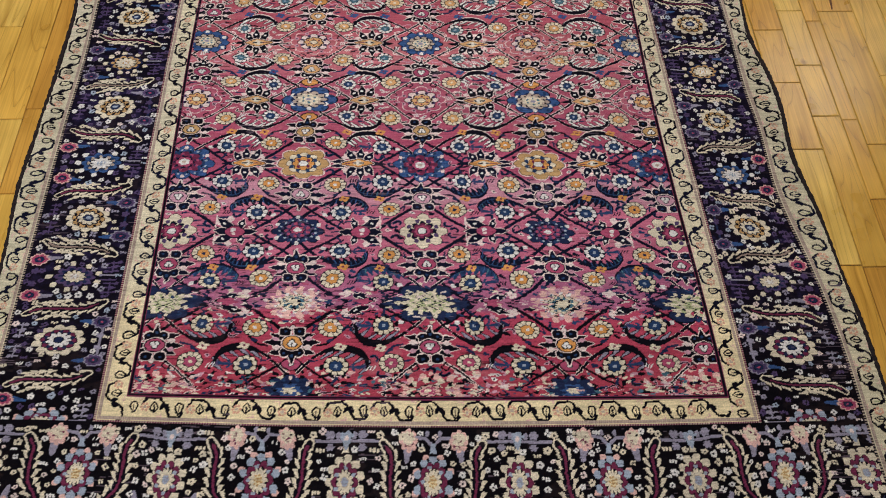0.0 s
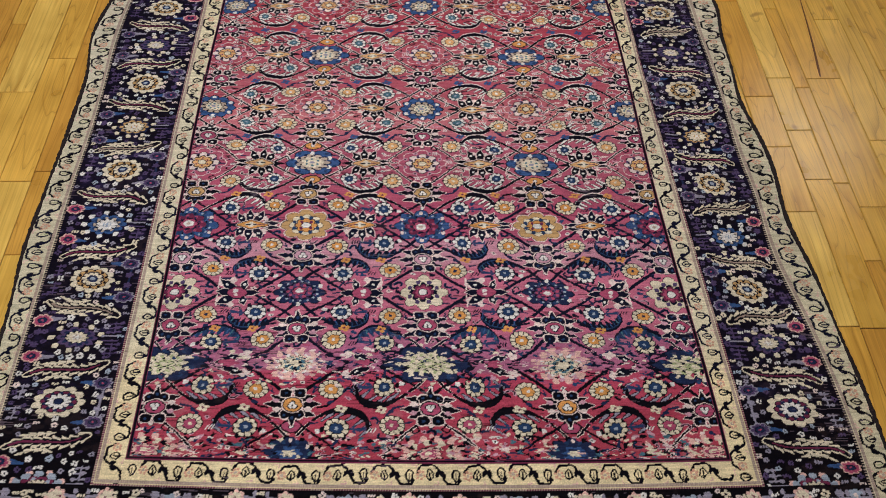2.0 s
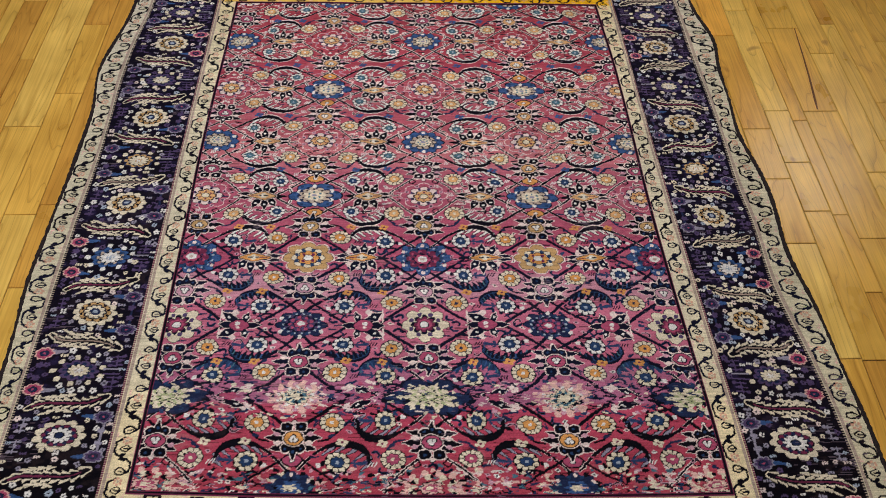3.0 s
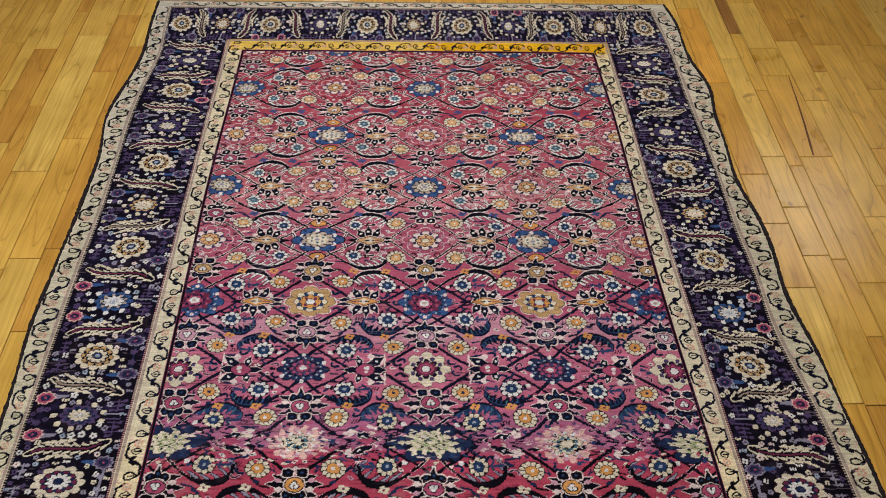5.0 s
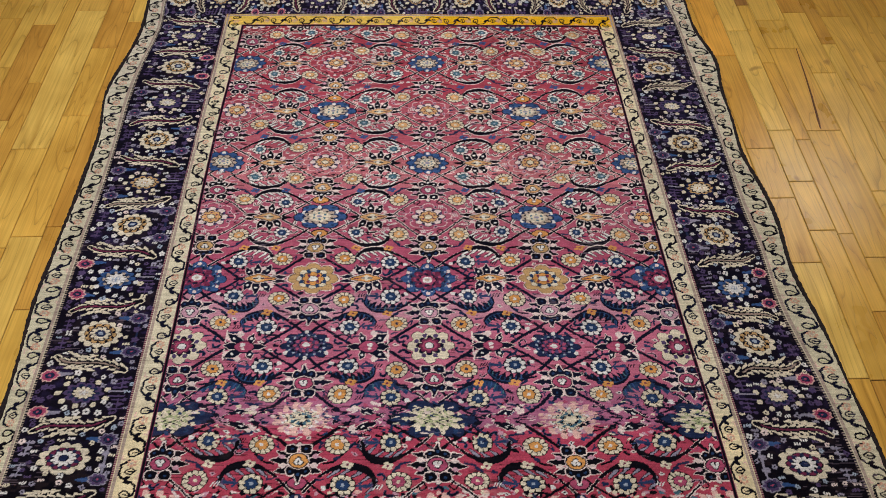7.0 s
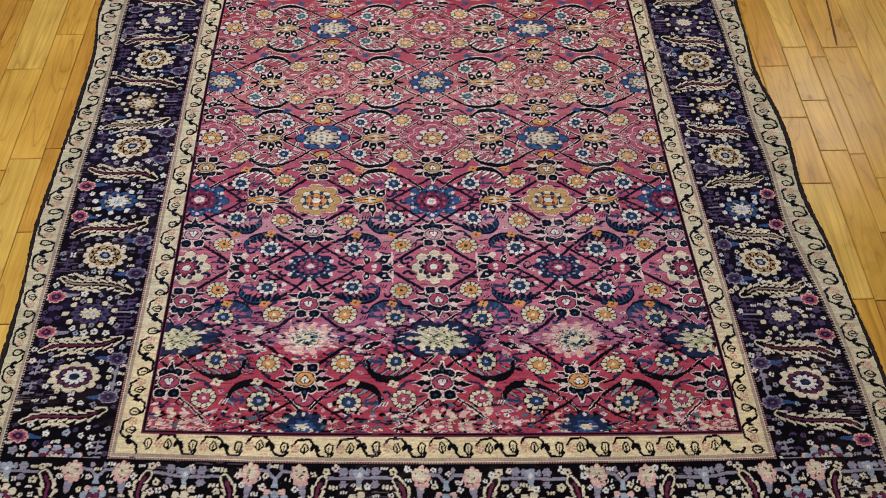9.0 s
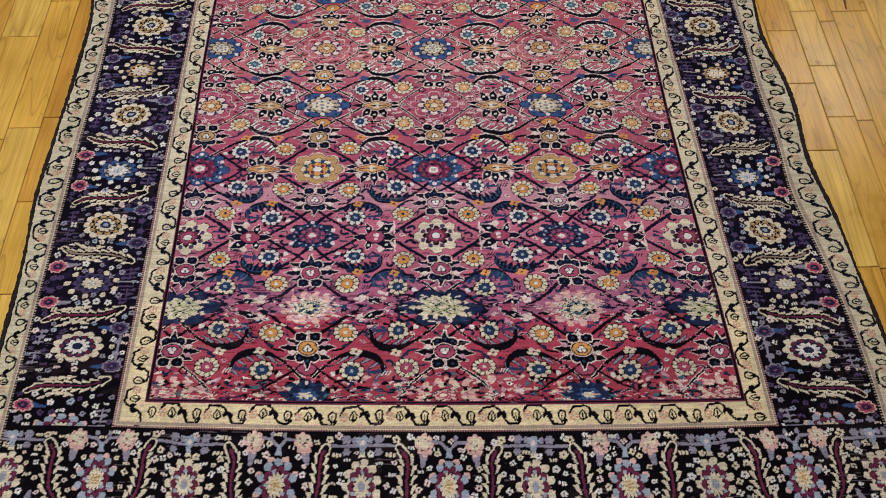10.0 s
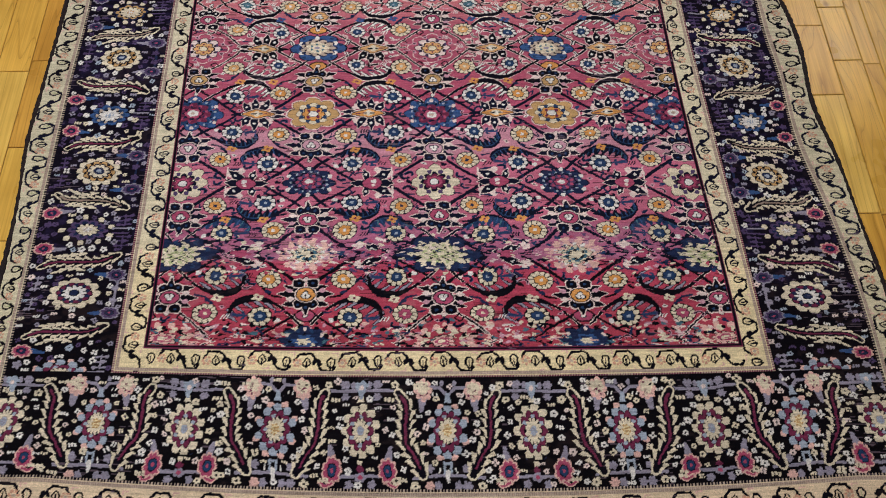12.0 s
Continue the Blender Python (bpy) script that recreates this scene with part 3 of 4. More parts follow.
for r, c, (v, shift, *_), is_strong in cells:
    x = shift + c * COL
    if is_strong:
        for fx in (-1, 1):
            if r == 6:
                back_palmette(FIELD, x + fx * 0.134, v, -fx, "rose")
            elif r < 7:
                side_palmette(FIELD, x + fx * (0.128 if r < 5 else 0.144), v, fx, "apricot" if r < 5 else "orange")
            elif r == 7:
                petal(FIELD, (x + fx * 0.120, v + 0.004), (x + fx * 0.158, v + 0.020), 0.018)
                petal(FIELD, (x + fx * 0.130, v - 0.008), (x + fx * 0.168, v - 0.022), 0.016)
                FIELD.blob(x + fx * 0.136, v + 0.002, 0.016, 0.008, "rose", 5, 0.2)
    if r:
        gap = (v + ROWS[r - 1][0]) / 2
        x = (shift + ROWS[r - 1][1]) / 2 + c * COL
        heart = "rose" if c % 2 == 0 else "apricot"
        heart = {5: "gold", 6: "pink", 7: "rose", 8: "rose" if c % 2 == 0 else "orange"}.get(r, heart)
        up_palmette(FIELD, x, gap, -1 if is_strong else 1, heart, "deep" if r > 4 else "white")
        for fx in (-1, 1):
            spot = {5: "orange", 6: "orange", 7: "orange", 8: "cream"}.get(r, "blue")
            FIELD.blob(x + fx * 0.098, gap - 0.004, 0.0105, 0.0070, spot, 4, 0.3, 0.4)
            FIELD.blob(x + fx * 0.098, gap - 0.004, 0.0030, 0.0024, "maroon")


def hooklet(b, x, y, turn, dye, edge):
    """A tiny curled shoot."""
    q = b.at(x, y, turn)
    line = arc([(-0.009, 0.0), (0.0, 0.003), (0.007, 0.0), (0.006, -0.005)], 3)
    q.stroke(line, 0.0058, edge)
    q.stroke(line, 0.0028, dye)


def fill_field():
    """Shoots, buds and dashes in what is bare near the rows; the channels between the leaves stay plain."""
    for r, (v, *_) in enumerate(ROWS):
        taken = []
        for _ in range(3400):
            x, y = rng.uniform(-UF, UF), v + rng.uniform(-1, 1) * (0.098 if r in (1, 2) else 0.076)
            if not VBF < y < VTF or any((x - p) ** 2 + (y - q) ** 2 < (0.0118 if r < 5 else 0.0104) ** 2 for p, q in taken):
                continue
            w = window(x - 0.006, x + 0.006, y - 0.005, y + 0.005, 0)
            if not knots[w].size or (knots[w] == DYE["field"]).mean() < 0.88:
                continue
            taken.append((x, y))
            pick = int(rng.integers(5))
            if pick < 2:
                hooklet(FIELD, x, y, rng.uniform(-30, 30) + 180 * int(rng.integers(2)), "line", "pale" if r < 5 else ("navy", "deep", "pink")[pick + int(rng.integers(2))])
            elif pick == 2:
                FIELD.blob(x, y, 0.0060, 0.0034, ("pale", "white", "pink")[r % 3 if r < 5 else int(rng.integers(3))], 4, 0.2, turn=rng.uniform(-30, 30))
                FIELD.blob(x, y, 0.0022, 0.0018, "line")
            elif pick == 3 and r > 4:
                FIELD.blob(x, y, 0.0070, 0.0036, ("navy", "line", "deep")[int(rng.integers(3))], 3, 0.25, turn=rng.uniform(-40, 40))
            elif pick == 3:
                ticks(FIELD, x - 0.004, y, 3, "white", 0.0046, 0.009, rng.uniform(50, 120))
            else:
                FIELD.stroke([(x - 0.008, y), (x + 0.008, y + rng.uniform(-0.004, 0.004))], 0.0044, "line" if r % 2 else "navy", end=0.0022)


fill_field()
crumbs(FIELD, -0.372, -0.050, 0.040, 150, ("line", "navy", "cream", "line", "deep", "pale", "field"), 0.9)
crumbs(FIELD, -0.556, -0.022, 0.022, 110, ("line", "navy", "cream", "line", "teal", "salmon"), 0.9)


# -- main border motifs --
BORDER_ROSES = {
    "large": [(1.14, "cream", 12, 0.11), (0.86, "line", 10, 0.08), (0.80, "gold", 10, 0.12), ("dots", 0.74, 10, 0.0034, "black"), (0.62, "line", 10, 0.10), (0.50, "cream", 10, 0.20), (0.30, "navy", 6, 0.1), (0.15, "sky", 0, 0)],
    "large_red": [(1.16, "cream", 11, 0.12), (0.86, "black", 10, 0.07), (0.78, "maroon", 10, 0.12), ("dots", 0.66, 10, 0.0040, "navy"), (0.58, "black", 10, 0.08), (0.52, "white", 11, 0.22), (0.26, "black", 0, 0), (0.20, "navy", 5, 0.1)],
    "small": [("pads", 1.42, 9, "cream"), (1.06, "purple", 10, 0.13), (0.86, "navy", 10, 0.12), ("dots", 0.80, 10, 0.0034, "purple"), (0.64, "black", 10, 0.10), (0.57, "cream", 11, 0.20), (0.28, "white", 0, 0), ("dots", 0.20, 5, 0.0022, "tan")],
    "small_gold": [("pads", 1.42, 9, "cream"), (1.06, "navy", 10, 0.14), (0.92, "gold", 10, 0.14), (0.76, "black", 10, 0.10), (0.64, "cream", 11, 0.20), (0.30, "white", 0, 0), ("dots", 0.20, 6, 0.0022, "gold")],
    "small_blue": [("pads", 1.42, 9, "white"), (1.12, "blue", 10, 0.14), (0.90, "deep", 10, 0.12), ("dots", 0.78, 9, 0.0036, "tan"), (0.68, "black", 9, 0.1), (0.60, "white", 11, 0.20), (0.26, "sky", 0, 0), ("dots", 0.16, 4, 0.0022, "white")],
    "end_blue": [("pads", 1.28, 8, "salmon"), (0.95, "sky", 10, 0.06), ("dots", 1.06, 10, 0.0078, "sky"), ("gaps", 1.10, 10, 0.0020, "black"), (0.91, "black", 10, 0.12), (0.86, "maroon", 10, 0.14), (0.60, "black", 10, 0.14), ("dots", 0.66, 5, 0.0036, "sky"), (0.52, "cream", 13, 0.22), (0.26, "guard", 0, 0.0), ("dots", 0.24, 7, 0.0020, "gold"), ("dots", 0.09, 4, 0.0020, "gold")],
    "end_cream": [(0.98, "cream", 11, 0.06), ("dots", 1.12, 11, 0.0080, "cream"), ("gaps", 1.16, 11, 0.0020, "black"), (0.92, "black", 10, 0.12), (0.87, "maroon", 10, 0.16), (0.60, "black", 10, 0.14), ("dots", 0.68, 6, 0.0038, "sky"), (0.52, "cream", 13, 0.22), (0.27, "tan", 0, 0), (0.23, "sky", 0, 0), ("dots", 0.12, 5, 0.0016, "grey")],
}


def border_rose(b, kind, rx, ry):
    b.blob(0, 0, rx * 1.40, ry * 1.40, "ground")
    for layer in BORDER_ROSES[kind]:
        if layer[0] == "dots":
            _, at, n, size, dye = layer
            b.ring(0, 0, rx * at, ry * at, n, size, dye, math.pi / n)
        elif layer[0] == "gaps":
            _, at, n, size, dye = layer
            b.ring(0, 0, rx * at, ry * at, n, size, dye)
        elif layer[0] == "pads":
            _, at, n, dye = layer
            b.ring(0, 0, rx * at, ry * at, n, 0.0062, dye, math.pi / n, 0.0056)
        else:
            s, dye, lobes, depth = layer
            b.blob(0, 0, rx * s, ry * s, dye, lobes, depth)


def floweret(b, x, y, dye, r=0.0058):
    """A tiny flower of four or five dots, or a square bud with a dark eye."""
    kind = rng.integers(4)
    if kind < 2:
        n = 4 + int(rng.integers(2))
        b.ring(x, y, r * 0.85, r * 0.80, n, r * 0.52, dye, rng.uniform(0, 1.5))
        b.blob(x, y, 0.0015, 0.0015, "black")
    elif kind == 2:
        b.blob(x, y, r * 1.05, r * 0.95, dye, 5, 0.16, rng.uniform(0, 1.5))
        b.blob(x, y, r * 0.36, r * 0.34, "black")
    else:
        for k in (-1, 0, 1):
            b.blob(x + k * r * 0.95, y + rng.uniform(-0.001, 0.001), r * 0.40, r * 0.62, dye, square=0.5)


def saw_leaf(b, path, heart, size=1.0, slim=1.0):
    """The serrated leaf between two rosettes: pale toothed outline, black body, a coloured rib."""
    spine = arc(path, 6)
    b.stroke(spine, 0.0190 * size, "ground", end=0.0190 * size)
    b.stroke(spine, 0.0172 * size * slim, "cream", end=0.0180 * size, teeth=9, depth=0.0098 * size, side=0)
    b.stroke(spine, 0.0102 * size * slim, "black", end=0.0108 * size, teeth=9, depth=0.0044 * size, side=0)
    b.stroke(spine[2:-2], 0.0052 * size, heart, end=0.0036 * size)


def pod(b, x, y, rx, ry, rim, edge, core):
    b.blob(x, y, rx * 1.22, ry * 1.22, edge, 9, 0.12)
    b.blob(x, y, rx, ry, rim, 9, 0.12)
    b.blob(x, y, rx * 0.62, ry * 0.62, "black")
    b.blob(x, y, rx * 0.54, ry * 0.52, core)
    b.blob(x, y, rx * 0.18, ry * 0.2, "rose" if core in ("navy", "deep") else "salmon")


def fret(b, x, y, dye, w=0.016, h=0.030):
    """A small angular knot of bars."""
    for k in (-1, 0, 1):
        b.stroke([(x - w / 2, y + k * h * 0.4), (x + w / 2, y + k * h * 0.4)], 0.0032, dye)
        b.blob(x + (k or 0.4) * w * 0.5, y + k * h * 0.4, 0.0044, 0.0038, dye, square=0.4)
    b.stroke([(x, y - h / 2), (x, y + h / 2)], 0.0034, dye)


def scatter(b, x0, x1, y0, y1, count, dyes, apart):
    """Flowerets over the dark ground, wherever it is still bare."""
    taken = []
    for _ in range(count):
        x, y = rng.uniform(x0, x1), rng.uniform(y0, y1)
        if any((x - p) ** 2 + (y - q) ** 2 < apart ** 2 for p, q in taken):
            continue
        u, v = b.place(x, y)
        w = window(u - 0.006, u + 0.006, v - 0.006, v + 0.006, 0)
        if knots[w].size and (knots[w] == DYE["ground"]).mean() > 0.86:
            taken.append((x, y))
            floweret(b, x, y, dyes[rng.integers(len(dyes))], rng.uniform(0.0042, 0.0060))


def side_station(b, kind, k, rim):
    """One rosette of a long border: x runs towards the field, y along the border."""
    cool = ("purple", "navy", "purple") if rim == "purple" else ("purple", "grey", "purple")
    if k > 9:
        cool = ("grey", "grey", "grey")
    if kind.startswith("large"):
        border_rose(b, kind, 0.040, 0.0295)
        for a in (-1, 1):
            b.stroke([(0.062, a * 0.044), (0.034, a * 0.046)], 0.013, "blue" if k % 3 else "grey", end=0.005)
            pod(b, 0.076, a * 0.044, 0.0165, 0.0115, rim, "salmon" if rim == "rose" else "grey", "navy")
            fret(b, -0.078, a * 0.024, cool[0])
            b.stroke([(0.080, 0), (0.080, a * 0.026)], 0.0050, cool[1])
            b.blob(0.078, a * 0.014, 0.0075, 0.0066, cool[2], 5, 0.2)
    else:
        border_rose(b, kind, 0.036, 0.0225)
        for a in (-1, 1):
            b.stroke([(-0.064, a * 0.046), (-0.036, a * 0.046)], 0.013, "blue" if k % 3 else "grey", end=0.005)
            pod(b, -0.078, a * 0.044, 0.0155, 0.0115, rim, "salmon" if rim == "rose" else "grey", "navy")
            fret(b, 0.074, a * 0.026, cool[0], 0.024, 0.026)
            b.stroke([(0.052, a * 0.006), (0.084, a * 0.006)], 0.0040, "grey" if a > 0 else "purple")
            b.blob(-0.080, a * 0.016, 0.0080, 0.0070, cool[2], 5, 0.2)


def side_run(stations, place, dyes, sign=1):
    """A stretch of border in the plan; place(s) gives the brush of a station."""
    for k, (s, kind) in enumerate(stations):
        if kind:
            side_station(place(s), kind, k, "rose" if s * sign < 0.0 and k % 2 or k % 5 == 2 else "purple")
    for (s, kind), (s2, kind2) in zip(stations, stations[1:]):
        m, toward = (s + s2) / 2, (1 if kind2.startswith("small") else -1) * (1 if s2 > s else -1)
        b = place(m)
        saw_leaf(b, [(-0.080, -toward * 0.014), (-0.052, -toward * 0.001), (-0.010, 0.0), (0.034, toward * 0.001), (0.072, toward * 0.016)], "maroon" if kind2 == "large_red" or kind == "large_red" or rng.random() < 0.45 else "brown", 0.80, 0.85)
        for a in (-1, 1):
            b.stroke(arc([(-0.056, a * 0.020 - toward * 0.008), (-0.026, a * 0.015), (0.010, a * 0.019)], 4), 0.0030, "cream", end=0.0024, teeth=4, depth=0.0040, side=0)
    for s, kind in stations:
        scatter(place(s), -0.094, 0.094, -0.080, 0.080, 420, dyes, 0.0145)


LEFT = ((1.085, ""), (0.936, "small"), (0.784, "large"), (0.618, "small"), (0.467, "large"), (0.304, "small_gold"), (0.162, "large"), (-0.007, "small_blue"), (-0.159, "large"), (-0.307, "small"), (-0.456, "large_red"), (-0.634, "end_blue"))
RIGHT = ((1.085, ""), (0.937, "small"), (0.782, "large"), (0.608, "small"), (0.456, "large"), (0.289, "small_gold"), (0.131, "large"), (-0.032, "small_blue"), (-0.176, "large"), (-0.313, "small"), (-0.468, "large_red"), (-0.636, "end_blue"))
SIDE_DYES = ("white", "cream", "white", "grey", "grey", "sky", "pale", "purple", "purple")
MID_U = (UI + UG) / 2
side_run(LEFT, lambda s: MAIN.at(-MID_U, s), SIDE_DYES)
side_run(RIGHT, lambda s: MAIN.at(MID_U, s, 0, -1), SIDE_DYES)
FAR = (-0.800, -0.669, -0.508, -0.338, -0.174, -0.014, 0.153, 0.315, 0.473, 0.634, 0.790)
knots[inner(UI, VTG, VTI)] = DYE["ground"]
side_run([(u, "large" if k % 2 == 0 else ("small_gold", "small")[k // 2 % 2]) for k, u in enumerate(FAR)], lambda s: MAIN.at(s, (VTI + VTG) / 2 - 0.004, -90), SIDE_DYES, 0)


def end_station(b, cream):
    """One rosette of the near border: x runs along it, y towards the field."""
    if cream:
        for a in (-1, 1):
            b.stroke([(a * 0.010, 0.078), (a * 0.062, 0.078)], 0.0062, "grey")
            b.blob(a * 0.030, 0.090, 0.0086, 0.0078, "grey", 6, 0.16)
            b.blob(a * 0.030, 0.066, 0.0074, 0.0070, "grey", 6, 0.16)
            b.blob(a * 0.015, 0.089, 0.0046, 0.0070, "grey")
            b.stroke([(a * 0.010, -0.082), (a * 0.052, -0.082)], 0.0060, "grey")
            b.stroke([(a * 0.052, -0.058), (a * 0.058, -0.030)], 0.017, "grey", end=0.007)
            pod(b, a * 0.051, -0.072, 0.0140, 0.0190, "rose", "salmon", "deep")
            b.stroke(arc([(a * 0.050, -0.092), (a * 0.062, -0.099), (a * 0.072, -0.092)], 4), 0.0090, "salmon", end=0.005)
            b.stroke(arc([(a * 0.051, -0.093), (a * 0.062, -0.098), (a * 0.069, -0.093)], 4), 0.0040, "rose")
            b.blob(a * 0.020, -0.097, 0.0070, 0.0080, "grey", 5, 0.2)
            b.blob(a * 0.015, -0.045, 0.0050, 0.0050, "navy", square=0.5)
        b.stroke([(0, 0.044), (0, 0.066)], 0.018, "cream", end=0.008)
        b.stroke([(0, 0.064), (0, 0.078)], 0.006, "sky", end=0.016)
        b.blob(0, 0.088, 0.0120, 0.0080, "sky", 5, 0.2)
        b.blob(0, 0.083, 0.0040, 0.0050, "pale")
        b.stroke([(0, -0.040), (0, -0.062)], 0.018, "cream", end=0.007)
        b.blob(0, -0.070, 0.0060, 0.0070, "maroon", 4, 0.2)
        b.blob(0, -0.084, 0.0100, 0.0080, "grey", 5, 0.2)
        b.blob(0, -0.084, 0.0044, 0.0040, "rose")
        border_rose(b, "end_cream", 0.0265, 0.0390)
    else:
        for a in (-1, 1):
            b.stroke([(a * 0.040, 0.087), (a * 0.014, 0.086), (0, 0.070)], 0.0064, "grey")
            b.blob(a * 0.012, 0.095, 0.0040, 0.0060, "grey")
            b.stroke([(a * 0.048, 0.070), (a * 0.052, 0.040)], 0.019, "grey", end=0.009)
            b.blob(a * 0.047, 0.080, 0.0165, 0.0215, "salmon", 8, 0.14)
            b.blob(a * 0.047, 0.084, 0.0110, 0.0130, "cream", 7, 0.16)
            for k in range(10):
                b.blob(a * 0.047 + rng.uniform(-0.009, 0.009), 0.080 + rng.uniform(-0.014, 0.014), 0.0030, 0.0016, ("maroon", "brown", "cream")[k % 3], turn=rng.uniform(0, 180))
            b.stroke([(a * 0.006, -0.050), (a * 0.006, -0.074)], 0.0046, "sky", end=0.0040)
            b.stroke([(0, -0.078), (a * 0.064, -0.082)], 0.0060, "grey")
            b.blob(a * 0.018, -0.097, 0.0064, 0.0084, "grey", 5, 0.2)
            b.blob(a * 0.034, -0.097, 0.0084, 0.0084, ("salmon", "grey")[a > 0], 6, 0.2)
            b.blob(a * 0.034, -0.066, 0.0080, 0.0074, "grey", 5, 0.2)
            b.stroke([(a * 0.014, -0.066), (a * 0.016, -0.074)], 0.0030, "white")
            ticks(b, a * 0.020, 0.072, 2, "white", 0.008 * a, 0.006, 80)
        b.stroke([(0, 0.050), (0, 0.072)], 0.014, "sky", end=0.008)
        b.stroke([(0, -0.044), (0, -0.056)], 0.016, "sky", end=0.010)
        b.stroke([(0, -0.074), (0, -0.090)], 0.010, "white", end=0.005)
        border_rose(b, "end_blue", 0.0270, 0.0395)


ENDS = (-0.823, -0.655, -0.485, -0.317, -0.158, 0.006, 0.165, 0.338, 0.496, 0.662, 0.812)
knots[inner(UI, VBI, VBG)] = DYE["ground"]
MID_V = (VBI + VBG) / 2
for k, u in enumerate(ENDS):
    end_station(MAIN.at(u, MID_V), k % 2 == 0)
for k, (u, u2) in enumerate(zip(ENDS, ENDS[1:])):
    b = MAIN.at((u + u2) / 2, MID_V, 0, 1 if k % 2 else -1)
    saw_leaf(b, [(0.012, 0.074), (0.000, 0.050), (-0.001, 0.014), (-0.006, -0.022), (-0.020, -0.044), (-0.036, -0.078)], "maroon", 1.1)
    for x, y in ((0.018, 0.090), (-0.024, 0.088), (0.030, 0.060), (-0.020, -0.096), (0.014, -0.088)):
        floweret(b, x, y, "cream", 0.0068)
for k, u in enumerate(ENDS):
    scatter(MAIN.at(u, MID_V), -0.084, 0.084, -0.098, 0.098, 520, ("white", "white", "cream", "white", "pale", "cream"), 0.0150)


# -- guard borders: a black vine, angular, with hooked leaves and pale flowers --
def guard_run(b, start, stop, across, turn, flip, wide, pitch=0.0915):
    n = max(1, round(abs(stop - start) / pitch))
    step = (stop - start) / n
    for k in range(n):
        s = start + (k + 0.5) * step
        u, v = (across, s) if turn == 90 else (s, across)
        q = b.at(u, v, turn=turn, flip=flip)
        w = wide / 0.052
        q.stroke([(-0.024, 0.004 * w), (-0.016, 0.017 * w), (0.008, 0.018 * w), (0.016, 0.010 * w), (0.020, 0.002 * w)], 0.0050, "line")
        q.stroke([(0.020, 0.002 * w), (0.026, -0.010 * w), (0.032, -0.018 * w), (0.050, -0.019 * w), (0.056, -0.010 * w)], 0.0050, "line")
        q.blob(0.0150, 0.001 * w, 0.0078, 0.0040 * w, "line", turn=64)
        q.blob(0.0255, 0.000, 0.0078, 0.0040 * w, "line", turn=-64)
        q.blob(0.0200, 0.003 * w, 0.0050, 0.0030 * w, "line")
        q.stroke(arc([(-0.041, -0.014 * w), (-0.047, -0.002 * w), (-0.043, 0.008 * w), (-0.034, 0.006 * w), (-0.034, -0.006 * w), (-0.038, -0.012 * w)], 4), 0.0036, "line")
        q.stroke([(-0.040, -0.010 * w), (-0.040, 0.002 * w)], 0.0020, "green" if b is ALL else "line")
        q.ring(-0.018, -0.002 * w, 0.0068, 0.0072 * w, 6, 0.0028, "faint", k)
        q.blob(-0.018, -0.002 * w, 0.0030, 0.0030, "tan")
        q.stroke(arc([(0.000, -0.012 * w), (-0.007, -0.004 * w), (0.000, 0.009 * w), (0.007, -0.003 * w), (0.000, -0.012 * w)], 4), 0.0028, "line")
        q.stroke([(0.000, -0.010 * w), (0.000, 0.002 * w)], 0.0034, "line")
        q.stroke([(-0.036, 0.018 * w), (-0.026, 0.019 * w), (-0.026, 0.013 * w)], 0.0022, "salmon")
        q.stroke([(0.006, -0.020 * w), (0.016, -0.019 * w), (0.014, -0.014 * w)], 0.0022, "salmon")


GUARD = Brush((-UG, UG, VBG, VTG))
G = 0.052
guard_run(GUARD, VBG + 0.012, VTG - 0.012, -(UF + UG) / 2 + 0.004, 90, -1, G)
guard_run(GUARD, VBG + 0.012, VTG - 0.012, (UF + UG) / 2 - 0.004, 90, 1, G)
guard_run(GUARD, -UF + 0.01, UF - 0.01, (VBF + VBG) / 2 + 0.004, 0, 1, G)
guard_run(GUARD, -UF + 0.01, UF - 0.01, (VTF + VTG) / 2 - 0.004, 0, -1, G, 0.098)
guard_run(ALL, VB + 0.05, VT - 0.05, -(UI + UO) / 2 - 0.004, 90, 1, G)
guard_run(ALL, VB + 0.05, VT - 0.05, (UI + UO) / 2 + 0.004, 90, -1, G)
guard_run(ALL, -UI, UI, (VT + VTI) / 2 + 0.003, 0, 1, 0.03, 0.098)
guard_run(ALL, -UI, UI, (VB + VBI) / 2 - 0.004, 0, -1, G)


# narrow stripes between the bands
def frame_band(u, v0, v1, w, dye, dots="", pitch=0.0075):
    """A rectangular stripe of width w inside the rectangle |u|, v0..v1; dots alternate along it."""
    a = (abs(us)[None, :] < u) & (vs[:, None] > v0) & (vs[:, None] < v1)
    b = (abs(us)[None, :] < u - w) & (vs[:, None] > v0 + w) & (vs[:, None] < v1 - w)
    m = a & ~b
    knots[m] = DYE[dye]
    if dots:
        run = np.where(abs(us)[None, :] > u - w, vs[:, None], us[None, :])
        knots[m & ((run / pitch) % 1.0 < 0.42)] = DYE[dots]


frame_band(UI + 0.0125, VBI - 0.0115, VTI + 0.008, 0.0070, "tan", "brown", 0.004)
frame_band(UI + 0.004, VBI - 0.003, VTI + 0.003, 0.0050, "black", "tan", 0.006)
frame_band(UG + 0.001, VBG - 0.001, VTG + 0.001, 0.0040, "maroon", "tan", 0.0050)
frame_band(UG - 0.005, VBG + 0.005, VTG - 0.005, 0.0066, "tan", "brown", 0.004)
frame_band(UF + 0.004, VBF - 0.004, VTF + 0.004, 0.0085, "maroon")
frame_band(UF + 0.001, VBF - 0.001, VTF + 0.001, 0.0040, "black")

